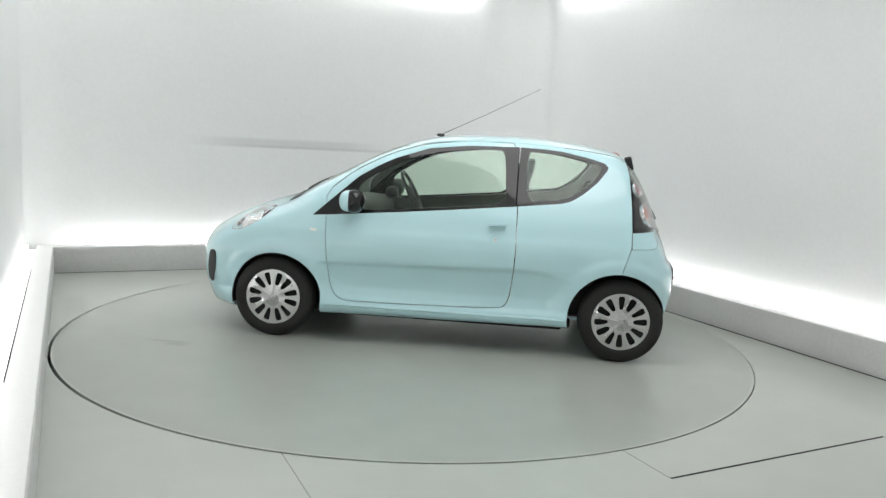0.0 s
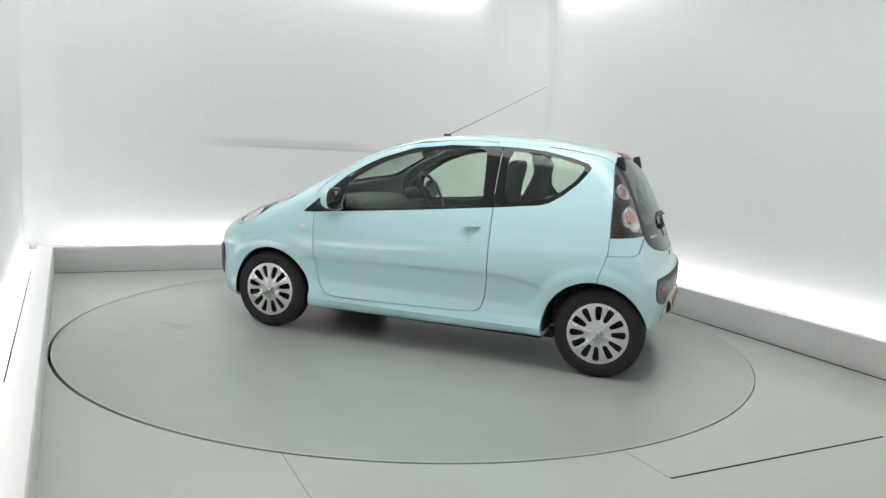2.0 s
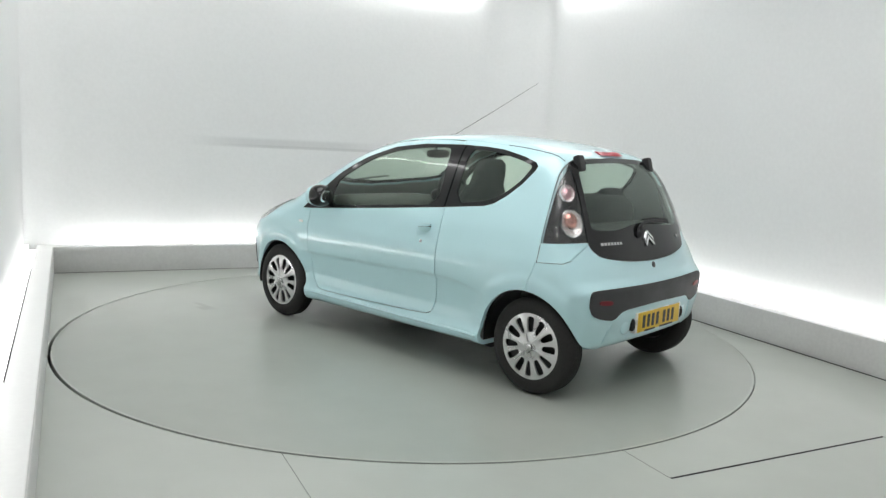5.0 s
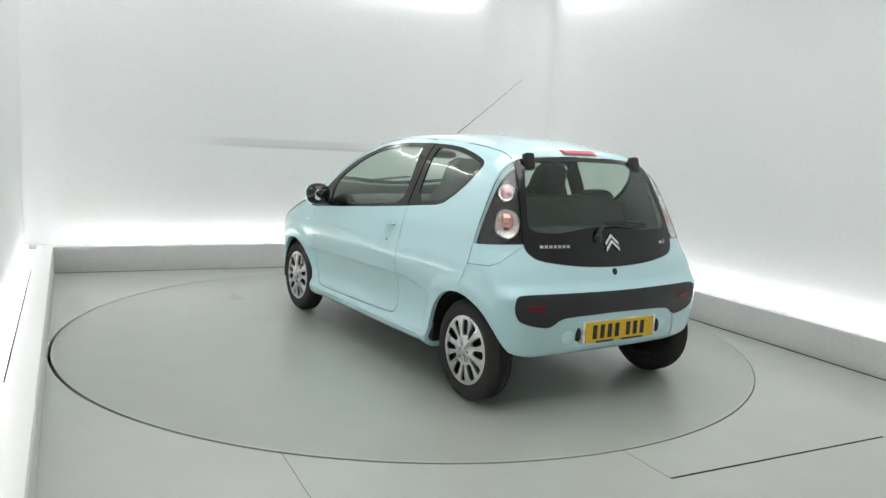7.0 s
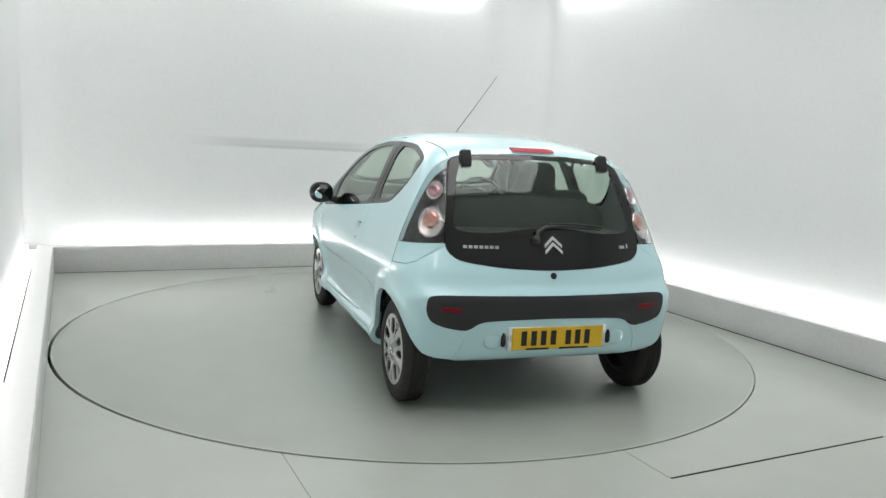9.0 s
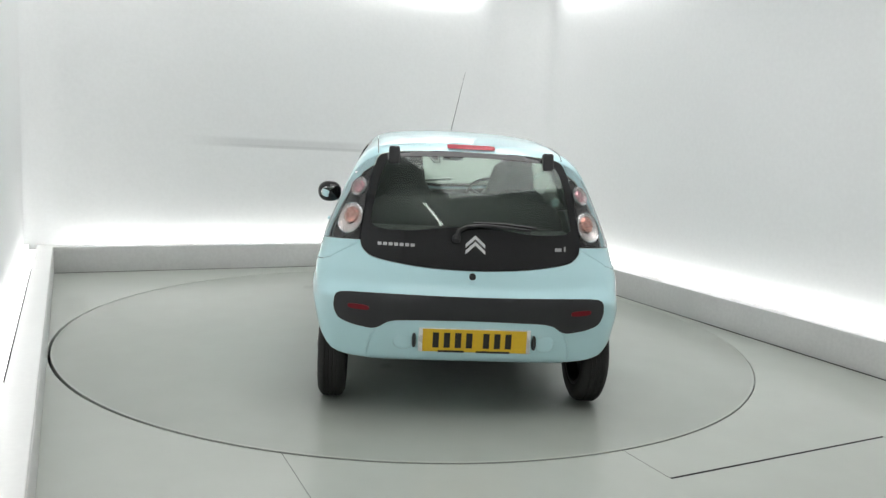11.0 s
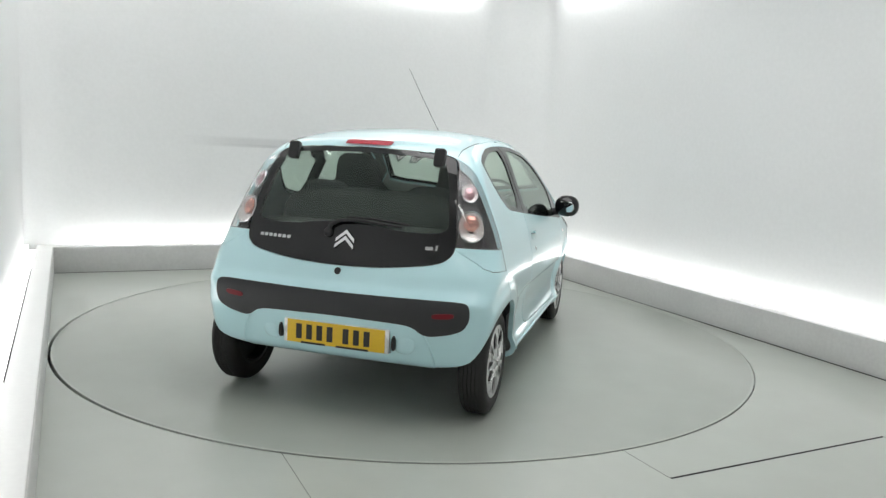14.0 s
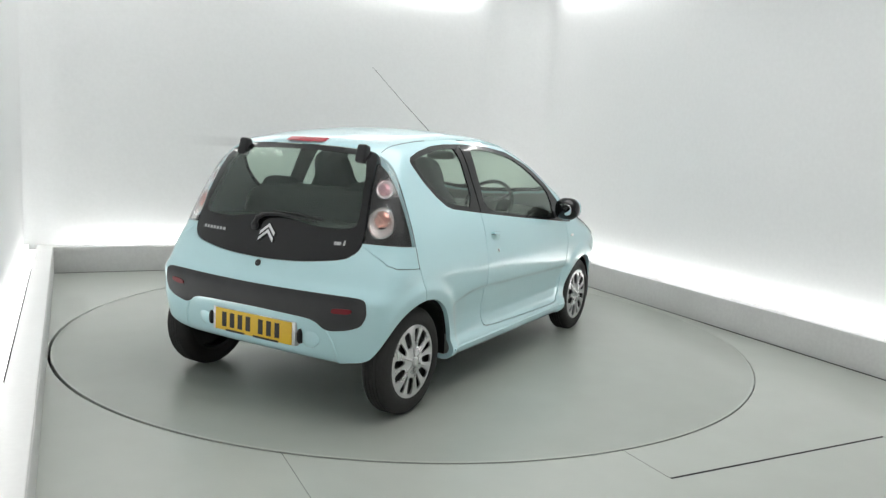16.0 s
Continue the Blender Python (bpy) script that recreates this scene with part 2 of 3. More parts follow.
def strip(name, x0, x1, y0, y1, z0, z1, mat, label):
    ob = part(name, box(x0, x1, y0, y1, z0, z1), mat, None, "", 0)
    ob.matrix_world = ROOM
    return tagged(ob, label, "light strip", "light strips")


S0 = KH - 0.045
strip("light_strip", WX0 + 0.36, WX1 - 0.56, BACK + KW + 0.02, BACK + KW + 0.08, S0, S0 + 0.03, M_STRIP_LOW, "glowing white light strip in a slot behind the kerb")
strip("light_strip", RIGHT + KW + 0.02, RIGHT + KW + 0.08, -FRONT + 0.1, WY1 - 0.56, S0, S0 + 0.03, M_STRIP_LOW, "glowing white light strip in a slot behind the kerb")
# west strip widened to fill its slot with glow
west_strip = strip("light_strip", WX0 + 0.006, -LEFT - KW - 0.004, -FRONT + 0.1, WY1 - 0.36, S0, KH - 0.004, M_STRIP_SIDE, "broad glowing white light strip beside the kerb")
# extra glowing bar, added only to brighten the kerb's top
part("added_glow_bar", box(WX0 + 0.008, WX0 + 0.045, -FRONT + 0.12, WY1 - 0.37, KH - 0.003, KH + 0.045), M_STRIP_SIDE, west_strip, "", 0)


def corner(name, cx, cy, a0, R=0.55):
    """A rounded inner corner of the wall."""
    arc = [(cx + R * math.cos(radians(a0 + 90 * i / 20)), cy + R * math.sin(radians(a0 + 90 * i / 20))) for i in range(21)]
    out = [(cx + (R + 0.16) * math.cos(radians(a0 + 90 * i / 20)), cy + (R + 0.16) * math.sin(radians(a0 + 90 * i / 20))) for i in range(21)]
    rows = [[(*p, KH - 0.1) for p in arc], [(*p, HIGH + 0.29) for p in arc], [(*p, HIGH + 0.29) for p in out], [(*p, KH - 0.1) for p in out]]
    return setting(name, ring_loft(rows + rows[:1], close=False), M_WALL, "rounded white inner corner of the studio wall", "wall")


corner("wall_corner_east", WX1 - 0.55 - 0.003, WY1 - 0.55 - 0.003, 0)
corner("wall_corner_west", WX0 + 0.34 + 0.003, WY1 - 0.34 - 0.003, 90, 0.34)
C = HIGH - 0.02
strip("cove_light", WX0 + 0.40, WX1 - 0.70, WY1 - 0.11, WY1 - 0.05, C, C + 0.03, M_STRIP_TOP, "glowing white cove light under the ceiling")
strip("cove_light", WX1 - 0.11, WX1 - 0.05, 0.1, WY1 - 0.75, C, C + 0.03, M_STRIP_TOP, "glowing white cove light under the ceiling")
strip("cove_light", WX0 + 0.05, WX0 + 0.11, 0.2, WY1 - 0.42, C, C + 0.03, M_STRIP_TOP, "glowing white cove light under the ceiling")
strip("tube_light", -1.42, -1.38, -4.1, -3.2, HIGH - 0.05, HIGH - 0.01, M_TUBE, "bare white tube light hanging near the entrance")
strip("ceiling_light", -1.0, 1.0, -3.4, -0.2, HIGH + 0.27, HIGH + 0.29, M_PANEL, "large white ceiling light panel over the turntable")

disc = new("turntable")
tagged(disc, "flush round grey turntable carrying the car", "turntable")
dm = ring_loft([[(r * math.cos(a), r * math.sin(a), z) for a in [2 * math.pi * i / 160 for i in range(160)]] for r, z in ((0.8, 0), (1.6, 0), (DISC - 0.002, 0), (DISC, -0.002), (DISC, -0.04))], cap0=True)
part("plate", dm, M_DISC, disc)
part("edge_ring", lathe([(DISC - 0.012, 0.0008), (DISC - 0.004, 0.0012), (DISC - 0.0005, 0.0004), (DISC - 0.0005, -0.03), (DISC - 0.012, -0.03)], 160, "z", closed=True), M_FLOOR, disc)


def joint(x0, x1, y0, y1, mat):
    """A filled saw-cut in the floor."""
    return part("floor_joint", box(x0, x1, y0, y1, -0.004, 0.001), mat, floor, "", 0)


joint(-1.422, -1.419, -5.6, -1.905, M_FAINT)
joint(0.066, 0.069, -2.717, -2.40, M_FAINT)
joint(0.07, 1.50, -2.729, -2.717, M_GAP)
joint(1.50, 1.504, -5.6, -2.729, M_FAINT)


# ---------------------------------------------------------------- the car: one surface, from which all panels are cut
def curve(pts):
    xs, ys = np.array([p[0] for p in pts]), np.array([p[1] for p in pts])
    o = np.argsort(xs)
    xs, ys = xs[o], ys[o]
    h = np.diff(xs)
    d = np.diff(ys) / h
    m = np.zeros(len(xs))
    m[0], m[-1] = d[0], d[-1]
    for i in range(1, len(xs) - 1):
        m[i] = 0 if d[i - 1] * d[i] <= 0 else 2 * d[i - 1] * d[i] / (d[i - 1] + d[i]) if abs(d[i-1]+d[i]) > 1e-9 else 0
    def f(x):
        x = np.asarray(x, float)
        i = np.clip(np.searchsorted(xs, x) - 1, 0, len(xs) - 2)
        t = (x - xs[i]) / h[i]
        lo, hi = x < xs[0], x > xs[-1]
        v = ys[i] * (1 + 2 * t) * (1 - t) ** 2 + m[i] * h[i] * t * (1 - t) ** 2 + ys[i + 1] * t * t * (3 - 2 * t) + m[i + 1] * h[i] * t * t * (t - 1)
        v = np.where(lo, ys[0] + m[0] * (x - xs[0]), v)
        return np.where(hi, ys[-1] + m[-1] * (x - xs[-1]), v)
    return f


top_of = curve([(1.95, 0.55), (1.80, 0.70), (1.68, 0.765), (1.37, 0.892), (1.10, 0.985), (0.93, 1.085), (0.71, 1.205), (0.50, 1.315), (0.28, 1.390), (0.10, 1.428), (-0.13, 1.446), (-0.40, 1.451), (-0.76, 1.427), (-1.05, 1.384), (-1.25, 1.343), (-1.6, 1.27)])
rear_of = curve([(0.10, -1.42), (0.24, -1.47), (0.34, -1.515), (0.50, -1.545), (0.60, -1.545), (0.68, -1.505), (0.745, -1.485), (0.87, -1.435), (1.05, -1.36), (1.20, -1.28), (1.32, -1.20), (1.40, -1.15), (1.6, -1.0)])
front_of = curve([(0.10, 1.74), (0.22, 1.80), (0.40, 1.86), (0.55, 1.865), (0.68, 1.83), (0.80, 1.74), (1.0, 1.5)])
side_of = curve([(0.10, 0.70), (0.20, 0.755), (0.235, 0.778), (0.265, 0.784), (0.29, 0.778), (0.32, 0.765), (0.42, 0.769), (0.52, 0.785), (0.60, 0.798), (0.69, 0.801), (0.74, 0.797), (0.80, 0.782), (0.90, 0.758), (1.00, 0.722), (1.15, 0.662), (1.30, 0.596), (1.40, 0.535), (1.6, 0.40)])
bottom_of = curve([(-1.8, 0.31), (-1.5, 0.285), (-1.3, 0.25), (-0.84, 0.207), (0.7, 0.187), (1.4, 0.18), (1.9, 0.19)])
taper = curve([(1.95, -0.10), (1.60, -0.055), (1.25, -0.012), (0.85, 0.0), (0.3, 0.0), (-0.3, 0.0), (-0.8, -0.004), (-1.15, -0.003), (-1.40, -0.022), (-1.6, -0.06)])


def smax(a, b, k):
    h = np.clip(0.5 + 0.5 * (a - b) / k, 0, 1)
    return b * (1 - h) + a * h + k * h * (1 - h)


def body_field(x, y, z):
    """Negative inside the car's skin."""
    ay = np.abs(y)
    slope = (top_of(x + 0.01) - top_of(x - 0.01)) / 0.02
    ft = (z - top_of(x) + 0.055 * (ay / 0.6) ** 2.4) / np.sqrt(1 + slope ** 2)
    fs = ay - side_of(z) - taper(x) * (1 + 7.0 * np.clip(z - 0.78, 0, 0.35))
    zc = 0.582 - 0.030 * (x + 0.45) / 1.25 - 0.075 * np.clip((-0.45 - x) / 0.4, 0, 1) ** 2
    along = np.clip((x + 0.86) / 0.22, 0, 1) * np.clip((0.90 - x) / 0.08, 0, 1)
    under = np.clip((zc - z) / 0.024, 0, 1)
    fs = fs + along * (0.016 * under * under * (3 - 2 * under) * np.clip((z - 0.30) / 0.09, 0, 1))
    for wx in (1.15, -1.14):
        rw = np.sqrt((x - wx) ** 2 + (z - 0.278) ** 2)
        lip = np.clip((0.425 - rw) / 0.06, 0, 1)
        fs = fs - 0.014 * lip * lip * (3 - 2 * lip)
    sl = (rear_of(z + 0.01) - rear_of(z - 0.01)) / 0.02
    fr = (rear_of(z) - x + (0.062 + 0.042 * np.clip((z - 0.62) / 0.22, 0, 1)) * (ay / 0.7) ** 2.8) / np.sqrt(1 + sl ** 2)
    sl = (front_of(z + 0.01) - front_of(z - 0.01)) / 0.02
    ff = (x - front_of(z) + 0.22 * (ay / 0.7) ** 2.2) / np.sqrt(1 + sl ** 2)
    fb = bottom_of(x) - z
    f = smax(fs, ft, 0.09)
    f = smax(f, fr, 0.085)
    f = smax(f, ff, 0.16)
    return smax(f, fb, 0.04)


def shell(level, nx=140, ny=36, nz=66):
    """A closed skin at that depth under the paint, as points and quads."""
    gx, gy, gz = np.linspace(-1, 1, nx + 1), np.linspace(-1, 1, ny + 1), np.linspace(-1, 1, nz + 1)
    index, pts, quads = {}, [], []
    def vid(i, j, k):
        key = (i, j, k)
        if key not in index:
            index[key] = len(pts)
            pts.append((gx[i], gy[j], gz[k]))
        return index[key]
    for i in range(nx):
        for j in range(ny):
            quads.append((vid(i, j, 0), vid(i, j + 1, 0), vid(i + 1, j + 1, 0), vid(i + 1, j, 0)))
            quads.append((vid(i, j, nz), vid(i + 1, j, nz), vid(i + 1, j + 1, nz), vid(i, j + 1, nz)))
    for i in range(nx):
        for k in range(nz):
            quads.append((vid(i, 0, k), vid(i + 1, 0, k), vid(i + 1, 0, k + 1), vid(i, 0, k + 1)))
            quads.append((vid(i, ny, k), vid(i, ny, k + 1), vid(i + 1, ny, k + 1), vid(i + 1, ny, k)))
    for j in range(ny):
        for k in range(nz):
            quads.append((vid(0, j, k), vid(0, j, k + 1), vid(0, j + 1, k + 1), vid(0, j + 1, k)))
            quads.append((vid(nx, j, k), vid(nx, j + 1, k), vid(nx, j + 1, k + 1), vid(nx, j, k + 1)))
    p = np.array(pts)
    q = np.stack([0.15 + 1.75 * p[:, 0], 0.8 * p[:, 1], 0.80 + 0.66 * p[:, 2]], 1)
    core = np.stack([np.clip(q[:, 0], -1.15, 1.35), 0.45 * p[:, 1], np.where(q[:, 0] > 0.7, 0.62, 0.66 + 0.25 * p[:, 2])], 1)
    d = q - core
    d /= np.linalg.norm(d, axis=1)[:, None] + 1e-9
    lo, hi = np.zeros(len(q)), np.full(len(q), 2.0)
    for _ in range(40):
        mid = (lo + hi) / 2
        c = core + d * mid[:, None]
        inside = body_field(c[:, 0], c[:, 1], c[:, 2]) < level
        lo, hi = np.where(inside, mid, lo), np.where(inside, hi, mid)
    return core + d * lo[:, None], quads


def mesh_from(name, pts, faces):
    me = bpy.data.meshes.new(name)
    me.from_pydata([tuple(p) for p in pts], [], faces)
    me.update()
    return me


# ---- cutting tools
def soft(poly, times=2, cut=0.2):
    """A polygon with its corners rounded off."""
    for _ in range(times):
        out = []
        for (ax, ay), (bx, by) in zip(poly, poly[1:] + poly[:1]):
            out += [(ax + (bx - ax) * cut, ay + (by - ay) * cut), (bx + (ax - bx) * cut, by + (ay - by) * cut)]
        poly = out
    return poly


def grown(poly, d):
    """The polygon moved outwards by d."""
    n = len(poly)
    area = sum(poly[i][0] * poly[(i + 1) % n][1] - poly[(i + 1) % n][0] * poly[i][1] for i in range(n))
    sg = 1 if area > 0 else -1
    out = []
    for i in range(n):
        a, b, c = Vector(poly[i - 1]), Vector(poly[i]), Vector(poly[(i + 1) % n])
        t1, t2 = (b - a).normalized(), (c - b).normalized()
        nn = Vector((t1.y + t2.y, -t1.x - t2.x)) * sg
        nn = nn.normalized() / max(0.5, math.sqrt(max(0.25, (1 + t1.dot(t2)) / 2)))
        out.append((b.x + nn.x * d, b.y + nn.y * d))
    return out


def at(axis, u, v, w):
    """A point from two coordinates of a drawing and the third along its axis."""
    return {"y": (u, w, v), "x": (w, u, v), "z": (u, v, w)}[axis]


def prism(poly, axis, lo, hi, bm=None):
    bm = bm or bmesh.new()
    a = [bm.verts.new(at(axis, u, v, lo)) for u, v in poly]
    b = [bm.verts.new(at(axis, u, v, hi)) for u, v in poly]
    n = len(poly)
    fs = [bm.faces.new(a), bm.faces.new(b)]
    for i in range(n):
        fs.append(bm.faces.new((a[i], a[(i + 1) % n], b[(i + 1) % n], b[i])))
    bmesh.ops.recalc_face_normals(bm, faces=fs)
    return bm


def boolean(me, bm, how):
    """The mesh me cut with (or kept inside) a closed bmesh."""
    tool = bpy.data.meshes.new("tool")
    bm.to_mesh(tool)
    bm.free()
    a, b = new("cut_a", me), new("cut_b", tool)
    mod = a.modifiers.new("cut", "BOOLEAN")
    mod.operation, mod.object, mod.solver = how, b, "EXACT"
    bpy.context.view_layer.update()
    out = bpy.data.meshes.new_from_object(a.evaluated_get(bpy.context.evaluated_depsgraph_get()))
    bpy.data.objects.remove(a)
    bpy.data.objects.remove(b)
    bpy.data.meshes.remove(tool)
    return out


def hollow(l0, l1, nx=140, ny=36, nz=66):
    """The car's skin as a closed hollow body between two depths; its inside is the second material."""
    p0, q0 = shell(l0, nx, ny, nz)
    k = 2 if l0 - l1 > 0.01 else 1
    p1, q1 = shell(l1, nx // k, ny // k, nz // k)
    n = len(p0)
    me = mesh_from("skin", np.concatenate([p0, p1]), list(q0) + [tuple(n + i for i in reversed(q)) for q in q1])
    me.polygons.foreach_set("material_index", [0] * len(q0) + [1] * len(q1))
    return me


def inside(poly, u, v):
    hit = False
    for (ax, ay), (bx, by) in zip(poly, poly[1:] + poly[:1]):
        if (ay > v) != (by > v) and u < (bx - ax) * (v - ay) / (by - ay) + ax:
            hit = not hit
    return hit


def onto(axis, sign, uv, level):
    """Points of a drawing laid on the car's skin along the axis."""
    uv = np.array(uv)
    lo = np.full(len(uv), {"y": 0.15, "x": 0.9, "z": 0.7}[axis])
    hi = lo + 1.1
    for _ in range(36):
        mid = (lo + hi) / 2
        p = np.array([at(axis, u, v, sign * w) for (u, v), w in zip(uv, mid)])
        ins = body_field(p[:, 0], p[:, 1], p[:, 2]) < level
        lo, hi = np.where(ins, mid, lo), np.where(ins, hi, mid)
    return [Vector(at(axis, u, v, sign * w)) for (u, v), w in zip(uv, lo)]


def skin_point(o, way, level):
    """Where a line from inside the car meets its skin, and the skin's normal there."""
    lo, hi = 0.0, 0.8
    for _ in range(40):
        mid = (lo + hi) / 2
        p = o + way * mid
        if body_field(np.array([p.x]), np.array([p.y]), np.array([p.z]))[0] < level:
            lo = mid
        else:
            hi = mid
    p = o + way * lo
    g = [(body_field(np.array([p.x + dx]), np.array([p.y + dy]), np.array([p.z + dz]))[0] - level) for dx, dy, dz in ((0.01, 0, 0), (0, 0.01, 0), (0, 0, 0.01))]
    return p, Vector(g).normalized()


def patch(poly, axis, sign, level=0.0, depth=0.01, holes=(), step=0.03, place=None):
    """A panel of the car's skin with a drawn outline, holes and thickness."""
    pts, edges = [], []
    for loop in (poly, *holes):
        start, ring = len(pts), []
        for (ax, ay), (bx, by) in zip(loop, loop[1:] + loop[:1]):
            k = max(1, int(math.hypot(bx - ax, by - ay) / step))
            ring += [(ax + (bx - ax) * i / k, ay + (by - ay) * i / k) for i in range(k)]
        pts += ring
        edges += [(start + i, start + (i + 1) % len(ring)) for i in range(len(ring))]
    rim = np.array(pts)
    us, vs = [p[0] for p in poly], [p[1] for p in poly]
    for u in np.arange(min(us) + step / 2, max(us), step):
        for v in np.arange(min(vs) + step / 2, max(vs), step):
            if inside(poly, u, v) and not any(inside(h, u, v) for h in holes) and np.min(np.hypot(rim[:, 0] - u, rim[:, 1] - v)) > step * 0.5:
                pts.append((u, v))
    vo, _, fo, *_ = delaunay_2d_cdt([Vector(p) for p in pts], edges, [], 0, 1e-6)
    keep = []
    for f in fo:
        u, v = sum(vo[i].x for i in f) / 3, sum(vo[i].y for i in f) / 3
        if inside(poly, u, v) and not any(inside(h, u, v) for h in holes):
            keep.append(tuple(f))
    uv = [(p.x, p.y) for p in vo]
    put = place or (lambda q, lv: onto(axis, sign, q, lv))
    top, low = put(uv, level), put(uv, level - depth)
    bm = bmesh.new()
    a, b = [bm.verts.new(p) for p in top], [bm.verts.new(p) for p in low]
    count = {}
    for f in keep:
        bm.faces.new([a[i] for i in f])
        bm.faces.new([b[i] for i in reversed(f)])
        for i, j in ((f[0], f[1]), (f[1], f[2]), (f[2], f[0])):
            count[(i, j)] = 1
    for i, j in count:
        if (j, i) not in count:
            bm.faces.new((a[i], a[j], b[j], b[i]))
    loose = [v for v in bm.verts if not v.link_faces]
    bmesh.ops.delete(bm, geom=loose, context="VERTS")
    return bm


def tube(path, r, n=8, bm=None, r1=None):
    """A round bar along a line of points."""
    path = [Vector(p) for p in path]
    rings = []
    for i, p in enumerate(path):
        t = (path[min(i + 1, len(path) - 1)] - path[max(i - 1, 0)]).normalized()
        a = t.orthogonal().normalized() if i == 0 else (a - t * a.dot(t)).normalized()
        b = t.cross(a)
        rr = r + ((r1 if r1 is not None else r) - r) * i / (len(path) - 1)
        rings.append([p + (a * math.cos(2 * math.pi * k / n) + b * math.sin(2 * math.pi * k / n)) * rr for k in range(n)])
    return ring_loft(rings, bm, cap0=True, cap1=True)


def pillow(c, h, power=3.0, n=24, m=14, bm=None, mat=None):
    """A rounded cushion shape with half sizes h at c."""
    def sp(v):
        return math.copysign(abs(v) ** (2 / power), v)
    rings = []
    for j in range(1, m):
        f = math.pi * (j / m - 0.5)
        ring = []
        for i in range(n):
            g = 2 * math.pi * i / n
            p = Vector((h[0] * sp(math.cos(f)) * sp(math.cos(g)), h[1] * sp(math.cos(f)) * sp(math.sin(g)), h[2] * sp(math.sin(f))))
            ring.append(((mat @ p) if mat else p) + Vector(c))
        rings.append(ring)
    return ring_loft(rings, bm, cap0=True, cap1=True)


def mirrored(poly):
    return [(-u, v) for u, v in poly]


# ---- outlines of the car's openings, in metres
DLO = [(0.905, 0.857), (0.80, 0.955), (0.62, 1.125), (0.50, 1.20), (0.392, 1.256), (0.166, 1.334), (-0.097, 1.366), (-0.42, 1.373), (-0.60, 1.368), (-0.73, 1.357), (-0.90, 1.325), (-1.005, 1.295),
       (-1.03, 1.272), (-1.025, 1.25), (-0.965, 1.17), (-0.88, 1.092), (-0.80, 1.040), (-0.74, 1.022), (-0.45, 0.988), (0.0, 0.940), (0.355, 0.905), (0.80, 0.863)]
FRONT_GLASS = [(0.60, 0.905), (0.625, 1.00), (0.60, 1.085), (0.38, 1.225), (0.166, 1.305), (-0.097, 1.340), (-0.30, 1.350), (-0.345, 1.335), (-0.36, 1.20), (-0.375, 0.998), (0.0, 0.958), (0.355, 0.923)]
QUARTER_GLASS = [(-0.495, 1.347), (-0.60, 1.345), (-0.73, 1.334), (-0.89, 1.302), (-0.985, 1.276), (-0.99, 1.260), (-0.945, 1.187), (-0.87, 1.119), (-0.79, 1.067), (-0.735, 1.048), (-0.505, 1.018)]
DOOR = [(0.80, 0.70), (0.79, 0.48), (0.765, 0.37), (0.725, 0.312), (0.66, 0.292), (0.3, 0.296), (-0.36, 0.312), (-0.41, 0.335), (-0.436, 0.41), (-0.455, 0.64), (-0.45, 0.98), (-0.436, 1.392),
        (-0.25, 1.398), (-0.05, 1.392), (0.19, 1.362), (0.42, 1.288), (0.66, 1.158), (0.82, 1.015), (0.81, 0.86)]
REAR_GLASS = [(0.0, 1.338), (0.25, 1.333), (0.42, 1.322), (0.495, 1.300), (0.518, 1.22), (0.542, 1.08), (0.570, 0.90), (0.560, 0.835), (0.50, 0.790), (0.25, 0.757), (0.0, 0.747)]
REAR_GLASS = soft(REAR_GLASS + mirrored(REAR_GLASS[1:-1])[::-1], 2)
REAR_CLEAR = [(0.0, 1.310), (0.25, 1.305), (0.438, 1.290), (0.478, 1.20), (0.502, 1.08), (0.522, 0.965), (0.48, 0.935), (0.30, 0.932), (0.15, 0.955), (0.0, 0.965)]
REAR_CLEAR = REAR_CLEAR + mirrored(REAR_CLEAR[1:-1])[::-1]
LAMP = [(-1.150, 1.325), (-1.172, 1.20), (-1.186, 1.05), (-1.196, 0.862), (-1.75, 0.90), (-1.75, 1.325)]
BUMPER = [(-1.195, 0.757), (-1.345, 0.766), (-1.372, 0.782), (-1.385, 0.90), (-1.75, 0.90), (-1.75, 0.10), (-1.30, 0.10), (-1.14, 0.50), (-1.155, 0.62)]
SCREEN = [(1.02, 0.0), (0.99, 0.25), (0.90, 0.50), (0.82, 0.60), (0.42, 0.52), (0.34, 0.47), (0.315, 0.25), (0.31, 0.0)]
SCREEN = SCREEN + [(u, -v) for u, v in SCREEN[1:-1]][::-1]


def circle_at(cx, cz, r, n=56):
    return [(cx + r * math.cos(2 * math.pi * i / n), cz + r * math.sin(2 * math.pi * i / n)) for i in range(n)]


ARCH_F, ARCH_R = (1.148, 0.272, 0.316), (-1.138, 0.275, 0.320)

car = new("car")
tagged(car, "small pale aqua three-door hatchback parked on the turntable", "car")

skin = hollow(0.0, -0.026, 156, 36, 104)
cuts = bmesh.new()
for sd in (1, -1):
    lo, hi = sorted((sd * 0.30, sd * 1.2))
    prism(DLO, "y", lo, hi, cuts)
    lo, hi = sorted((sd * 0.50, sd * 1.2))
    for c in (ARCH_F, ARCH_R):
        prism(circle_at(*c), "y", lo, hi, cuts)
skin = boolean(skin, cuts, "DIFFERENCE")
cuts = prism(REAR_GLASS, "x", -1.9, -0.95)
prism(SCREEN, "z", 0.85, 1.7, cuts)
skin = boolean(skin, cuts, "DIFFERENCE")
doors = {}
for sd in (1, -1):
    lo, hi = sorted((sd * 0.32, sd * 1.2))
    doors[sd] = boolean(skin.copy(), prism(soft(DOOR, 1), "y", lo, hi), "INTERSECT")
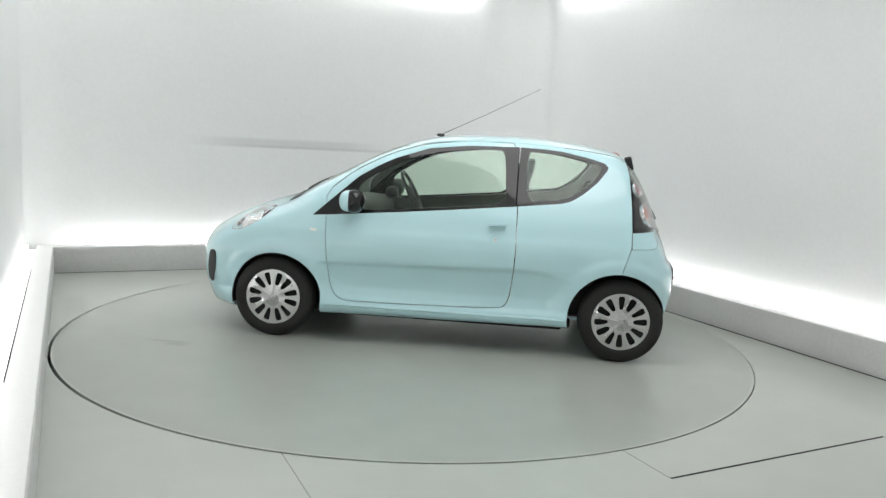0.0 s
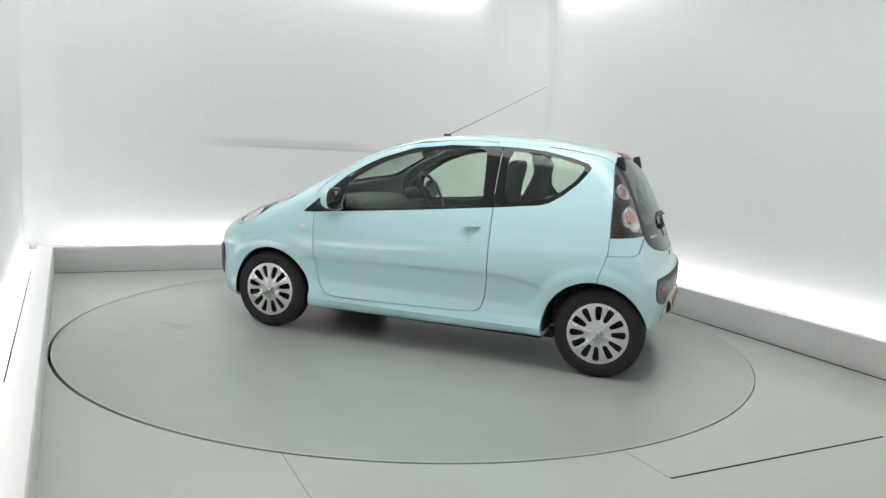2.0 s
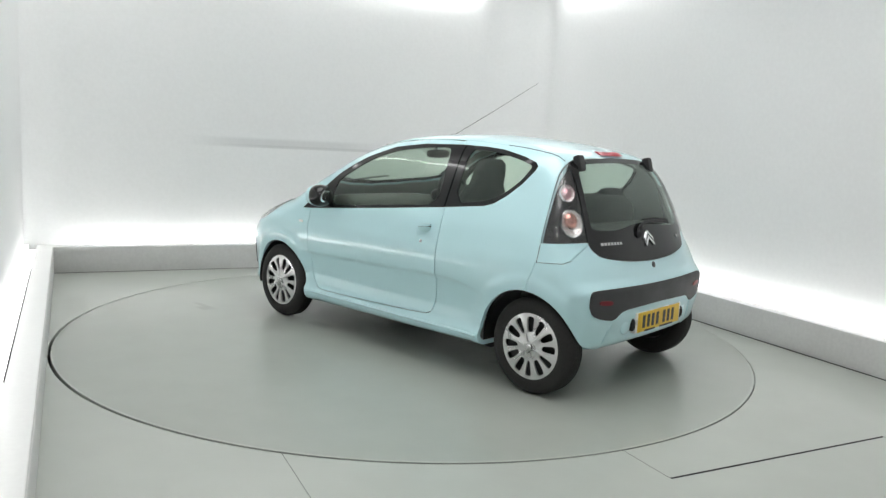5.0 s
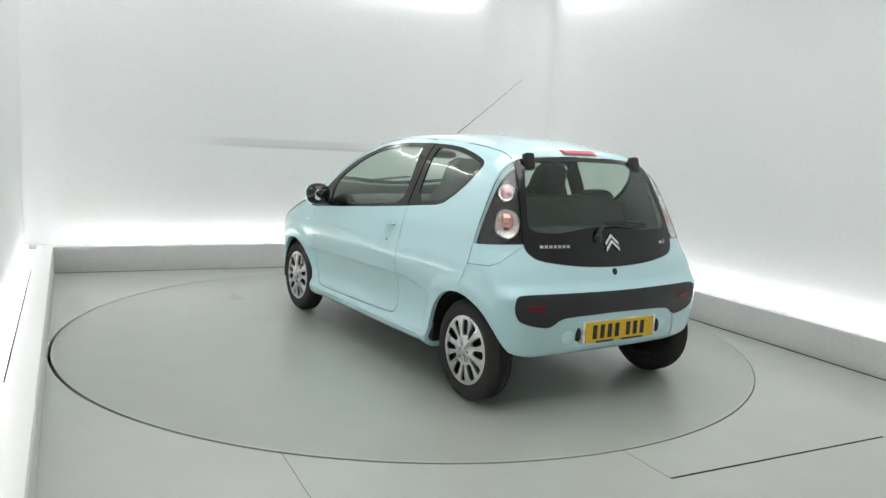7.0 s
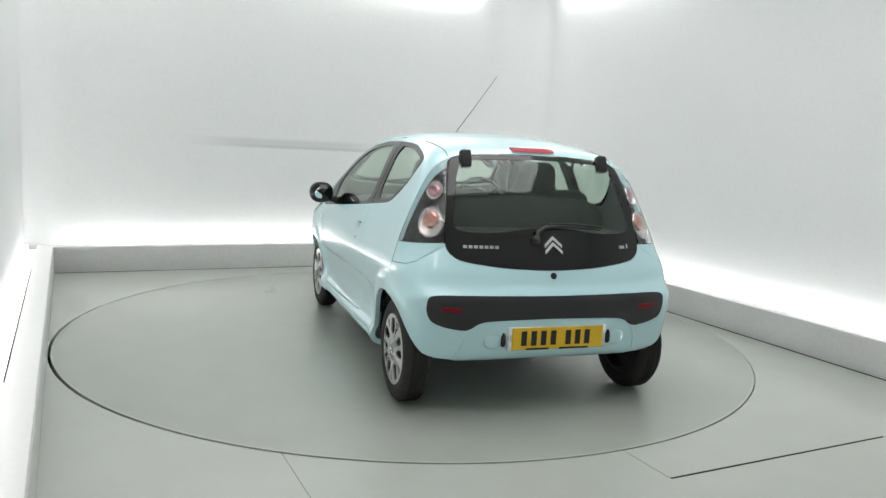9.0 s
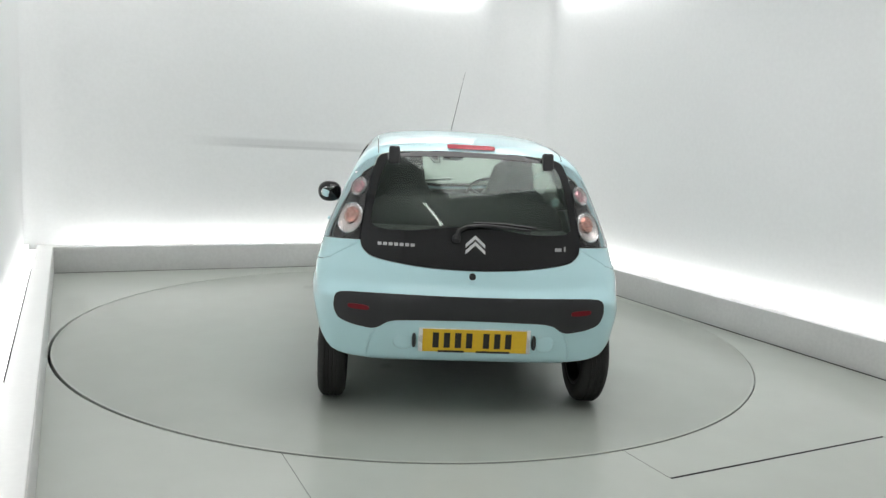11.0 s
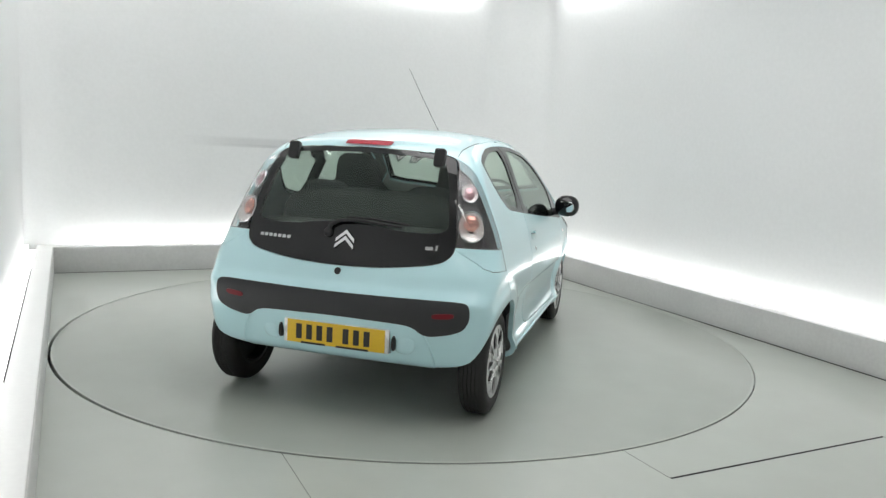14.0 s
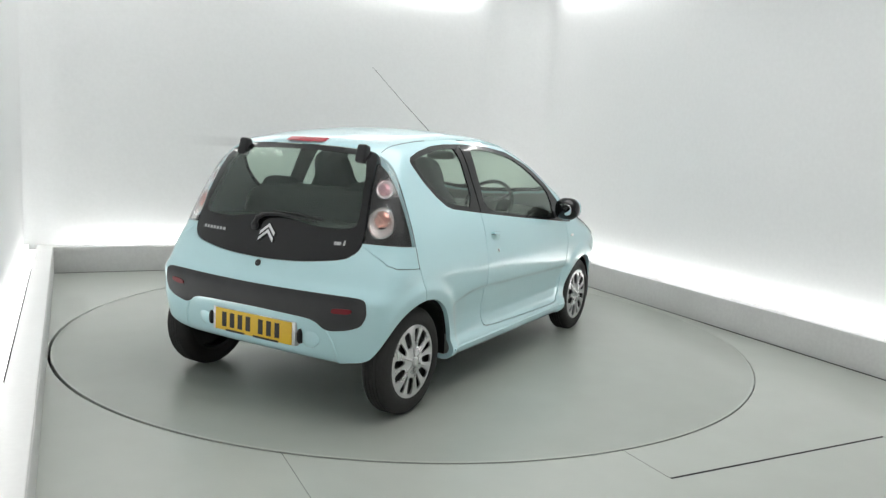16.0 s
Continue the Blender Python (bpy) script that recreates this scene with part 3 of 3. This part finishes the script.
cuts = bmesh.new()
for sd in (1, -1):
    lo, hi = sorted((sd * 0.31, sd * 1.2))
    prism(grown(soft(DOOR, 1), 0.0055), "y", lo, hi, cuts)
skin = boolean(skin, cuts, "DIFFERENCE")
cuts = bmesh.new()
for sd in (1, -1):
    lo, hi = sorted((sd * 0.30, sd * 1.2))
    prism(LAMP, "y", lo, hi, cuts)
skin = boolean(skin, cuts, "DIFFERENCE")
bumper_skin = boolean(skin.copy(), prism(BUMPER, "y", -1.2, 1.2), "INTERSECT")
skin = boolean(skin, prism(grown(BUMPER, 0.004), "y", -1.2, 1.2), "DIFFERENCE")

body = part("body", skin, [M_PAINT, M_LINER], car, "", 35)
bumper = part("rear_bumper", bumper_skin, [M_PAINT, M_BLACK], car, "", 35)

for sd in (1, -1):
    door = part("door", doors[sd], [M_PAINT, M_TRIM], car, "closed aqua door with a black window frame", 35)
    i = DLO.index((-0.42, 1.373))
    front_border = DLO[:i + 1] + [(-0.438, 1.372), (-0.438, 0.988)] + DLO[DLO.index((0.0, 0.940)):]
    part("window_frame", patch(grown(front_border, -0.001), "y", sd, -0.002, 0.02, [soft(FRONT_GLASS, 1)], 0.03), M_GLOSS, door, "black window frame")
    part("window_glass", patch(grown(soft(FRONT_GLASS, 1), 0.004), "y", sd, -0.006, 0.004, (), 0.05), M_GLASS, door, "tinted side window glass")
    back_border = [(-0.446, 1.372)] + DLO[i + 1:DLO.index((-0.45, 0.988))] + [(-0.446, 0.988)]
    quarter = part("quarter_window", patch(grown(back_border, -0.001), "y", sd, -0.002, 0.014, [soft(QUARTER_GLASS, 1)], 0.03), M_GLOSS, car, "fixed quarter window with a black border")
    part("quarter_glass", patch(grown(soft(QUARTER_GLASS, 1), 0.004), "y", sd, -0.006, 0.004, (), 0.05), M_GLASS, quarter)
    # handle: a bar over a shallow cup darkened as if shaded, and its lock
    hp = soft([(-0.275, 0.872), (-0.385, 0.881), (-0.385, 0.842), (-0.345, 0.822), (-0.295, 0.826), (-0.275, 0.842)], 2)
    part("handle_cup", patch(hp, "y", sd, 0.0015, 0.004, (), 0.02), M_RECESS, door)
    bar = soft([(-0.262, 0.873), (-0.395, 0.884), (-0.395, 0.864), (-0.262, 0.853)], 2)
    part("door_handle", patch(bar, "y", sd, 0.030, 0.014, (), 0.02), M_PAINT, door)
    # thin dark strip standing for the shadow under the bar
    part("handle_shadow", patch([(-0.278, 0.851), (-0.382, 0.860), (-0.382, 0.865), (-0.278, 0.856)], "y", sd, 0.004, 0.004, (), 0.03), M_GREY, door)
    part("door_lock", patch(circle_at(-0.322, 0.768, 0.010, 14), "y", sd, 0.004, 0.006, (), 0.02), M_RING, door)
    part("panel_seam", tube(onto("y", sd, [(-1.197 - 0.001 * k / 8, 0.858 - 0.100 * k / 8) for k in range(9)], -0.0015), 0.0028, 5), M_GREY, body)
    part("side_repeater", patch(soft([(0.868, 0.752), (0.915, 0.756), (0.915, 0.772), (0.868, 0.768)], 2), "y", sd, 0.005, 0.008, (), 0.02), M_CAP, body, "small clear side repeater lamp")
    # mirror on its arm
    mirror = part("door_mirror", pillow((0.640, sd * 0.850, 0.970), (0.064, 0.082, 0.070), 2.4), M_PAINT, car, "aqua door mirror with a black back")
    part("mirror_housing", pillow((0.605, sd * 0.850, 0.970), (0.064, 0.087, 0.077), 2.3), M_GLOSS, mirror)
    mg = part("mirror_glass", pillow((0, 0, 0), (0.005, 0.062, 0.040), 2.6), M_MIRROR, mirror)
    mg.matrix_basis = pose(0.546, sd * 0.850, 0.968, 0, -10, sd * 18)
    part("mirror_arm", tube([(0.64, sd * 0.70, 0.915), (0.64, sd * 0.78, 0.925), (0.635, sd * 0.83, 0.945)], 0.026, 10), M_BLACK, mirror)
    # head lamp and front grille corner
    head = soft([(1.482, 0.725), (1.44, 0.80), (1.37, 0.862), (1.28, 0.888), (1.183, 0.897), (1.20, 0.862), (1.27, 0.80), (1.38, 0.735), (1.44, 0.718)], 2)
    hl = part("headlight", patch(head, "y", sd, 0.001, 0.02, (), 0.025), M_HEAD, car, "clear almond-shaped headlight")
    part("headlight_lens", patch(grown(head, -0.002), "y", sd, 0.008, 0.004, (), 0.03), M_LENS, hl)
    part("indicator", patch(soft([(1.45, 0.75), (1.41, 0.80), (1.39, 0.79), (1.42, 0.74)], 2), "y", sd, 0.004, 0.003, (), 0.02), M_RING, hl)
    part("bumper_vent", patch(soft([(1.685, 0.345), (1.69, 0.45), (1.660, 0.560), (1.60, 0.566), (1.605, 0.45), (1.635, 0.325)], 2), "y", sd, 0.005, 0.012, (), 0.025), M_GREY, body, "dark grey corner vent of the front bumper")
    # wheel arch liners
    for cx, cz, r in (ARCH_F, ARCH_R):
        rows = []
        for rr, yy in ((0.03, 0.46), (r - 0.004, 0.46), (r - 0.004, 0.748 if cx > 0 else 0.738), (r - 0.001, 0.748 if cx > 0 else 0.738), (r - 0.001, 0.45), (0.03, 0.45)):
            rows.append([(cx + rr * math.cos(a), sd * yy, cz + rr * math.sin(a)) for a in [radians((-10 if cx > 0 else -7) + (198 if cx > 0 else 164) * i / 40) for i in range(41)]])
        part("wheel_arch_liner", ring_loft(rows, close=False), M_BLACK, body, "black wheel arch liner")

# windscreen
part("windscreen", patch(grown(SCREEN, -0.002), "z", 1, -0.002, 0.005, (), 0.06), M_GLASS, car, "curved clear windscreen")
part("windscreen_band", patch(grown(SCREEN, -0.001), "z", 1, -0.008, 0.004, [grown(SCREEN, -0.04)], 0.04), M_GLOSS, body)
for y0, y1 in ((0.42, -0.10), (-0.05, -0.55)):
    part("front_wiper", tube(onto("z", 1, [(1.03 - 0.10 * k / 6 * (1 if y0 > 0 else 0.6), y0 + (y1 - y0) * k / 6) for k in range(7)], 0.006), 0.008, 6), M_BLACK, body, "black front wiper blade")
part("scuttle_panel", patch([(1.12, -0.58), (1.12, 0.58), (1.05, 0.58), (1.035, 0.3), (1.04, 0.0), (1.035, -0.3), (1.05, -0.58)], "z", 1, 0.004, 0.008, (), 0.04), M_BLACK, body)

# glass tailgate
gate = part("tailgate", patch(grown(REAR_GLASS, -0.004), "x", -1, 0.001, 0.006, [soft(REAR_CLEAR, 1)], 0.03), M_GLOSS, car, "frameless dark glass tailgate")
part("tailgate_glass", patch(grown(soft(REAR_CLEAR, 1), 0.003), "x", -1, 0.0005, 0.005, (), 0.05), M_DARKGLASS, gate)
for sd in (1, -1):
    hinge = part("tailgate_hinge", pillow((0, 0, 0), (0.023, 0.029, 0.048), 7), M_BLACK, gate, "black tailgate hinge block")
    hinge.matrix_basis = Matrix.Translation(onto("x", -1, [(sd * 0.408, 1.300)], 0.004)[0]) @ pose(0, 0, 0, 0, 16, 0)
# wiper: a pivot cap with a bent arm and its blade
wp = onto("x", -1, [(0.085, 0.905), (0.075, 0.945), (0.03, 0.968), (-0.06, 0.975), (-0.16, 0.970), (-0.30, 0.958)], 0.02)
arm = part("wiper_arm", tube(wp, 0.013, 8, r1=0.006), M_BLACK, gate)
part("wiper_pivot", pillow(onto("x", -1, [(0.085, 0.905)], 0.010)[0], (0.016, 0.022, 0.022), 2.4), M_BLACK, arm)
part("wiper_blade", tube(onto("x", -1, [(0.0, 0.985), (-0.15, 0.985), (-0.33, 0.968)], 0.008), 0.007, 6), M_BLACK, arm)
# badges: two silver chevrons and plain bars
for dz in (0.0, -0.030):
    ch = [(-0.050, 0.863 + dz), (0.0, 0.906 + dz), (0.050, 0.863 + dz), (0.050, 0.881 + dz), (0.0, 0.925 + dz), (-0.050, 0.881 + dz)]
    part("badge", patch([(u - 0.012, v) for u, v in ch], "x", -1, 0.010, 0.008, (), 0.02), M_CHROME, gate, "silver angled badge bar")
for u0, u1, v0, v1 in (*((0.478 - 0.0275 * k, 0.458 - 0.0275 * k, 0.857, 0.872) for k in range(7)), (-0.425, -0.462, 0.858, 0.874), (-0.474, -0.484, 0.858, 0.882)):
    part("badge_bar", patch([(u0, v0), (u1, v0), (u1, v1), (u0, v1)], "x", -1, 0.005, 0.004, (), 0.03), M_RING, gate, "thin silver badge bar")
part("tailgate_lock", patch(circle_at(0.0, 0.725, 0.017, 18), "x", -1, 0.004, 0.02, (), 0.02), M_BLACK, body, "round black tailgate lock")
part("brake_light", patch(soft([(0.128, 1.350), (0.126, 1.373), (-0.126, 1.373), (-0.128, 1.350)], 2, 0.1), "x", -1, 0.007, 0.02, (), 0.025), M_RED, body, "red high-level brake light bar")

# tail lamps
lens_skin = hollow(0.001, -0.005, 90, 30, 40)
house_skin = hollow(-0.034, -0.042, 90, 30, 40)
for sd in (1, -1):
    lo, hi = sorted((sd * 0.30, sd * 1.2))
    cutg = grown(REAR_GLASS, 0.004)
    lens = boolean(boolean(lens_skin.copy(), prism(grown(LAMP, -0.004), "y", lo, hi), "INTERSECT"), prism(cutg, "x", -1.9, -0.9), "DIFFERENCE")
    house = boolean(boolean(house_skin.copy(), prism(grown(LAMP, 0.008), "y", lo, hi), "INTERSECT"), prism(grown(REAR_GLASS, -0.034), "x", -1.9, -0.9), "DIFFERENCE")
    lamp = part("tail_light", house, [M_HOUSING, M_HOUSING], car, "smoked tail light with two round lamps", 35)
    part("lamp_lens", lens, [M_LENS, M_LENS], lamp, "", 35)
    for z, y0, r, mat in ((1.135, 0.585, 0.052, M_PINK), (0.975, 0.622, 0.080, M_AMBER)):
        c, n = skin_point(Vector((-1.0, sd * y0, z)), Vector((-1, 0, 0)), -0.016)
        q = Matrix.Translation(c) @ n.to_track_quat("Y", "Z").to_matrix().to_4x4()
        ring = part("lamp_ring", lathe([(r * 0.90, -0.014), (r * 0.91, 0.001), (r * 0.95, 0.004), (r * 1.0, 0.0), (r * 1.01, -0.02), (r * 0.90, -0.03)], 40, closed=True), M_CHROME, lamp, "chrome lamp ring")
        # a silver reflector bowl with stepped rings round a coloured dome
        bowl = part("lamp_bowl", lathe([(0.002, -0.022)] + [(r * 0.9 * k / 12, -0.022 + 0.020 * (k / 12) ** 2 + (0.0025 if k % 2 else 0.0)) for k in range(1, 13)] + [(r * 0.9, -0.034), (0.002, -0.034)], 40), M_AMBER, lamp, "silver lamp reflector")
        dome_r = r * (0.70 if mat is M_PINK else 0.56)
        core = part("lamp_core", pillow((0, -0.006, 0.0 if mat is M_PINK else r * 0.22), (dome_r, 0.014, dome_r * 0.92), 2.0), mat if mat is M_PINK else M_ORANGE, lamp, "tinted lamp dome")
        q = q @ Matrix.Diagonal((0.84, 1, 1.03, 1))
        core.matrix_basis = ring.matrix_basis = bowl.matrix_basis = q

# rear bumper insert, reflectors, plate
ins = [(0.0, 0.628), (0.40, 0.632), (0.648, 0.632), (0.680, 0.615), (0.685, 0.55), (0.660, 0.498), (0.595, 0.472), (0.50, 0.455), (0.46, 0.462), (0.42, 0.492), (0.36, 0.505), (0.0, 0.512)]
ins = ins + mirrored(ins[1:-1])[::-1]
insert = part("bumper_insert", patch(soft(ins, 2), "x", -1, 0.005, 0.03, (), 0.025), M_GREY, bumper, "dark grey plastic bumper insert")
for sd in (1, -1):
    part("reflector", patch(soft([(sd * 0.505, 0.545), (sd * 0.61, 0.552), (sd * 0.615, 0.578), (sd * 0.51, 0.571)], 2), "x", -1, 0.010, 0.01, (), 0.02), M_RED_DARK, bumper, "dull red reflector")
plate = part("number_plate", box(-1.551, -1.544, -0.284, 0.238, 0.353, 0.467, 0.002), M_YELLOW, car, "yellow number plate with dark bars", 0)
part("plate_backing", box(-1.546, -1.48, -0.304, 0.258, 0.350, 0.470, 0.003), M_HEAD, plate)
for k in range(7):
    y = 0.190 - k * 0.0555 - (0.030 if k > 3 else 0)
    part("plate_bar", box(-1.5525, -1.5505, y - 0.033, y - 0.002, 0.374, 0.450), M_INK, plate, "", 0)
for y0, y1 in ((0.16, 0.03), (-0.03, -0.20)):
    part("plate_strip", box(-1.5530, -1.5507, y1, y0, 0.351, 0.361), M_INK, plate, "", 0)
for sd in (1, -1):
    pod = part("plate_lamp_pod", pillow((-1.515, sd * 0.352 - 0.022, 0.402), (0.016, 0.055, 0.050), 2.2), M_PAINT, bumper)
    part("plate_lamp", pillow((-1.528, sd * 0.302 - 0.022, 0.404), (0.026, 0.010, 0.038), 2.6), M_BLACK, pod, "dark number plate lamp")
    # seam of the lower bumper valance
    part("bumper_crease", tube(onto("x", -1, [(sd * 0.47, 0.46), (sd * 0.50, 0.40), (sd * 0.515, 0.33), (sd * 0.515, 0.295)], -0.002), 0.007, 8), M_PAINT, bumper)

# aerial
part("aerial_foot", pillow((0.155, 0, 1.432), (0.03, 0.014, 0.012), 2.4), M_BLACK, body)
part("aerial", tube([(0.150, 0, 1.436), (-0.20, -0.002, 1.61), (-0.565, -0.006, 1.80)], 0.0024, 6, r1=0.0010), M_GREY, body, "thin dark whip aerial")
for sd in (1, -1):
    part("roof_seam", tube(onto("z", 1, [(x, sd * (0.50 + 0.01 * (x + 0.3))) for x in np.linspace(0.22, -0.74, 18)], -0.001), 0.003, 5), M_RECESS, body)
    part("roof_seam", tube(onto("z", 1, [(x, sd * (0.50 + 0.01 * (x + 0.3))) for x in np.linspace(-0.74, -1.14, 9)], 0.0), 0.0025, 5), M_GREY, body)
    part("sill_strip", tube([p + Vector((0, sd * 0.002, 0)) for p in onto("y", sd, [(x, 0.262) for x in np.linspace(0.80, -0.80, 20)], -0.004)], 0.010, 6), M_PAINT, body)

# underside
under = box(-0.80, 0.80, -0.63, 0.63, 0.160, 0.215, 0.02)
box(-0.86, 1.55, -0.55, 0.55, 0.155, 0.225, 0.02, under)
part("underbody", under, M_BLACK, car)
part("silencer", pillow((-1.22, -0.20, 0.27), (0.10, 0.20, 0.045), 3), M_BLACK, car)
part("undertray", box(-1.38, -1.22, -0.50, 0.50, 0.292, 0.335, 0.012), M_BLACK, car)
part("rear_axle", tube([(-1.17, -0.62, 0.25), (-1.17, 0.62, 0.25)], 0.035, 10), M_BLACK, car)


# ---- cabin
def front_seat(y, fore=0.0):
    rows = []
    for z, x, w, t in ((0.42, -0.27, 0.20, 0.05), (0.46, -0.28, 0.235, 0.075), (0.60, -0.31, 0.25, 0.085), (0.85, -0.37, 0.245, 0.075), (1.00, -0.415, 0.225, 0.065), (1.08, -0.44, 0.185, 0.06),
                       (1.13, -0.455, 0.145, 0.055), (1.20, -0.475, 0.135, 0.055), (1.26, -0.49, 0.115, 0.05), (1.29, -0.50, 0.07, 0.03)):
        rows.append([(x + fore + t * math.copysign(abs(math.cos(a)) ** 0.7, math.cos(a)), y + w * math.copysign(abs(math.sin(a)) ** 0.6, math.sin(a)), z) for a in [2 * math.pi * i / 24 for i in range(24)]])
    seat = part("front_seat", ring_loft(rows, cap0=True, cap1=True), M_CLOTH, car, "charcoal cloth bucket seat", 60)
    part("seat_cushion", pillow((0.02 + fore, y, 0.40), (0.27, 0.24, 0.10), 3.5), M_CLOTH, seat)


front_seat(0.34)
front_seat(-0.34, -0.03)
bench = part("rear_seat", pillow((-0.97, 0, 0.76), (0.085, 0.56, 0.345), 5, mat=pose(0, 0, 0, 0, -6, 0).to_3x3()), M_BENCH, car, "grey cloth rear bench")
part("seat_cushion", pillow((-0.70, 0, 0.42), (0.26, 0.56, 0.10), 5), M_CLOTH, bench)
for sd in (1, -1):
    part("headrest", pillow((-0.985, sd * 0.31, 1.065), (0.05, 0.135, 0.075), 3), M_CLOTH, bench, "charcoal headrest")
part("parcel_shelf", box(-1.34, -1.06, -0.55, 0.55, 0.905, 0.925, 0.008), M_TRIM, car)
dash = part("dashboard", pillow((0.80, 0, 0.78), (0.26, 0.66, 0.17), 4), M_TRIM, car, "grey plastic dashboard")
part("instrument_pod", pillow((0.56, -0.34, 0.96), (0.05, 0.10, 0.05), 2.5), M_BLACK, dash)
wheel_c = Matrix.Translation((0.40, -0.34, 0.97)) @ pose(0, 0, 0, 0, -62, 0)
sw = part("steering_wheel", lathe([(0.175 + 0.014 * math.cos(a), 0.014 * math.sin(a)) for a in [2 * math.pi * i / 10 for i in range(10)]], 40, "z", closed=True), M_BLACK, car, "black three-spoke steering wheel")
sw.matrix_basis = wheel_c
part("hub", pillow((0, 0, -0.01), (0.06, 0.06, 0.02), 3), M_BLACK, sw)
for a in (0, 120, 240):
    part("spoke", tube([(0.03 * math.cos(radians(a + 60)), 0.03 * math.sin(radians(a + 60)), 0), (0.172 * math.cos(radians(a + 60)), 0.172 * math.sin(radians(a + 60)), 0)], 0.012, 6), M_BLACK, sw)
part("interior_mirror", pillow((0.30, 0.0, 1.295), (0.02, 0.12, 0.032), 3), M_BLACK, car)
part("mirror_stem", tube([(0.31, 0, 1.31), (0.34, 0, 1.37)], 0.01, 6), M_BLACK, car)
for sd in (1, -1):
    part("sun_visor", box(0.16, 0.34, sd * 0.34 - 0.16, sd * 0.34 + 0.16, 1.335, 1.35, 0.006), M_LINER, car)

# ---- wheels
WB, TRACK, TR = 2.34, 0.690, 0.276


def dome(uv, lv):
    return [Vector((u, 0.070 + 0.012 * math.exp(-(math.hypot(u, v) / 0.05) ** 2) - 0.35 * max(0.0, math.hypot(u, v) - 0.150) ** 1.4
                    - 0.006 * math.cos(6 * math.atan2(v, u)) * math.sin(math.pi * min(1.0, max(0.0, (math.hypot(u, v) - 0.035) / 0.14))) + lv, v)) for u, v in uv]


def slot(a, r0, r1, w0, w1):
    ax, nx = Vector((math.cos(a), math.sin(a))), Vector((-math.sin(a), math.cos(a)))
    pts = [ax * r0 + nx * w0, ax * r1 + nx * w1, ax * r1 - nx * w1, ax * r0 - nx * w0]
    return soft([(p.x, p.y) for p in pts], 2, 0.16)


SLOTS = [slot(radians(60 * k + d), 0.082, 0.170, 0.013, 0.0235) for k in range(6) for d in (-14, 14)]


def wheel(x, y, side):
    rim = part("wheel", lathe([(0.02, 0.02), (0.15, 0.015), (0.176, 0.03), (0.186, 0.066), (0.192, 0.066), (0.192, -0.06), (0.17, -0.06), (0.165, 0.0), (0.02, 0.005)], 48), M_BLACK, car, "steel wheel with a silver plastic trim")
    tyre = [(0.187, -0.056), (0.192, -0.064), (0.215, -0.071), (0.243, -0.069), (0.263, -0.058), (0.2745, -0.043)]
    for g in (-0.030, -0.010, 0.010, 0.030):
        tyre += [(TR, g - 0.0075), (TR, g - 0.003), (TR - 0.006, g - 0.0025), (TR - 0.006, g + 0.0025), (TR, g + 0.003), (TR, g + 0.0075)]
    tyre += [(0.2745, 0.043), (0.263, 0.058), (0.243, 0.069), (0.215, 0.071), (0.192, 0.066), (0.187, 0.060)]
    part("tyre", lathe(tyre, 72, closed=True), M_TYRE, rim)
    trim = part("wheel_trim", patch(circle_at(0, 0, 0.188, 60), "y", 1, 0.0, 0.010, SLOTS, 0.016, dome), M_SILVER, rim)
    part("centre_cap", lathe([(0.001, 0.090), (0.018, 0.090), (0.026, 0.087), (0.029, 0.078)], 24), M_SILVER, trim)
    for k in range(6):
        a = 2 * math.pi * (k + 0.5) / 6
        part("trim_rib", tube([(rr * math.cos(a), h, rr * math.sin(a)) for rr, h in ((0.03, 0.081), (0.08, 0.074), (0.125, 0.073), (0.160, 0.068))], 0.007, 6, r1=0.004), M_SILVER, trim)
    rim.matrix_basis = pose(x, y, TR, 0, 0, 0 if side > 0 else 180)
    return rim


first = wheel(WB / 2, TRACK, 1)
copy_thing(first, pose(WB / 2, -TRACK, TR, 0, 0, 180))
copy_thing(first, pose(-WB / 2, TRACK, TR) @ pose(0, 0, 0, 0, 17, 0))
copy_thing(first, pose(-WB / 2, -TRACK, TR, 0, 0, 180) @ pose(0, 0, 0, 0, 8, 0))

OFF = Matrix.Translation((-0.319, -0.241, 0))
ANGLES = [(0.0, 171.87), (0.5, 167.95), (1.0, 164.15), (1.5, 160.4), (2.0, 156.75), (2.5, 153.2), (3.0, 149.68), (3.5, 146.15), (4.0, 142.6), (6.5, 124.45), (7.0, 120.9), (7.5, 117.4), (8.0, 113.86), (8.5, 110.33), (9.0, 106.78), (11.5, 89.0), (12.0, 85.47), (12.5, 81.95), (13.0, 78.42), (13.5, 74.92), (14.0, 71.4), (14.5, 67.9), (15.0, 64.41), (15.5, 60.97), (16.0, 57.58)]


def motions():
    walk(car, [(t, pose(0, 0, 0, 0, 0, a) @ OFF) for t, a in ANGLES])
    walk(disc, [(t, pose(0.035, 0, 0, 0, 0, a)) for t, a in ANGLES])


motions()
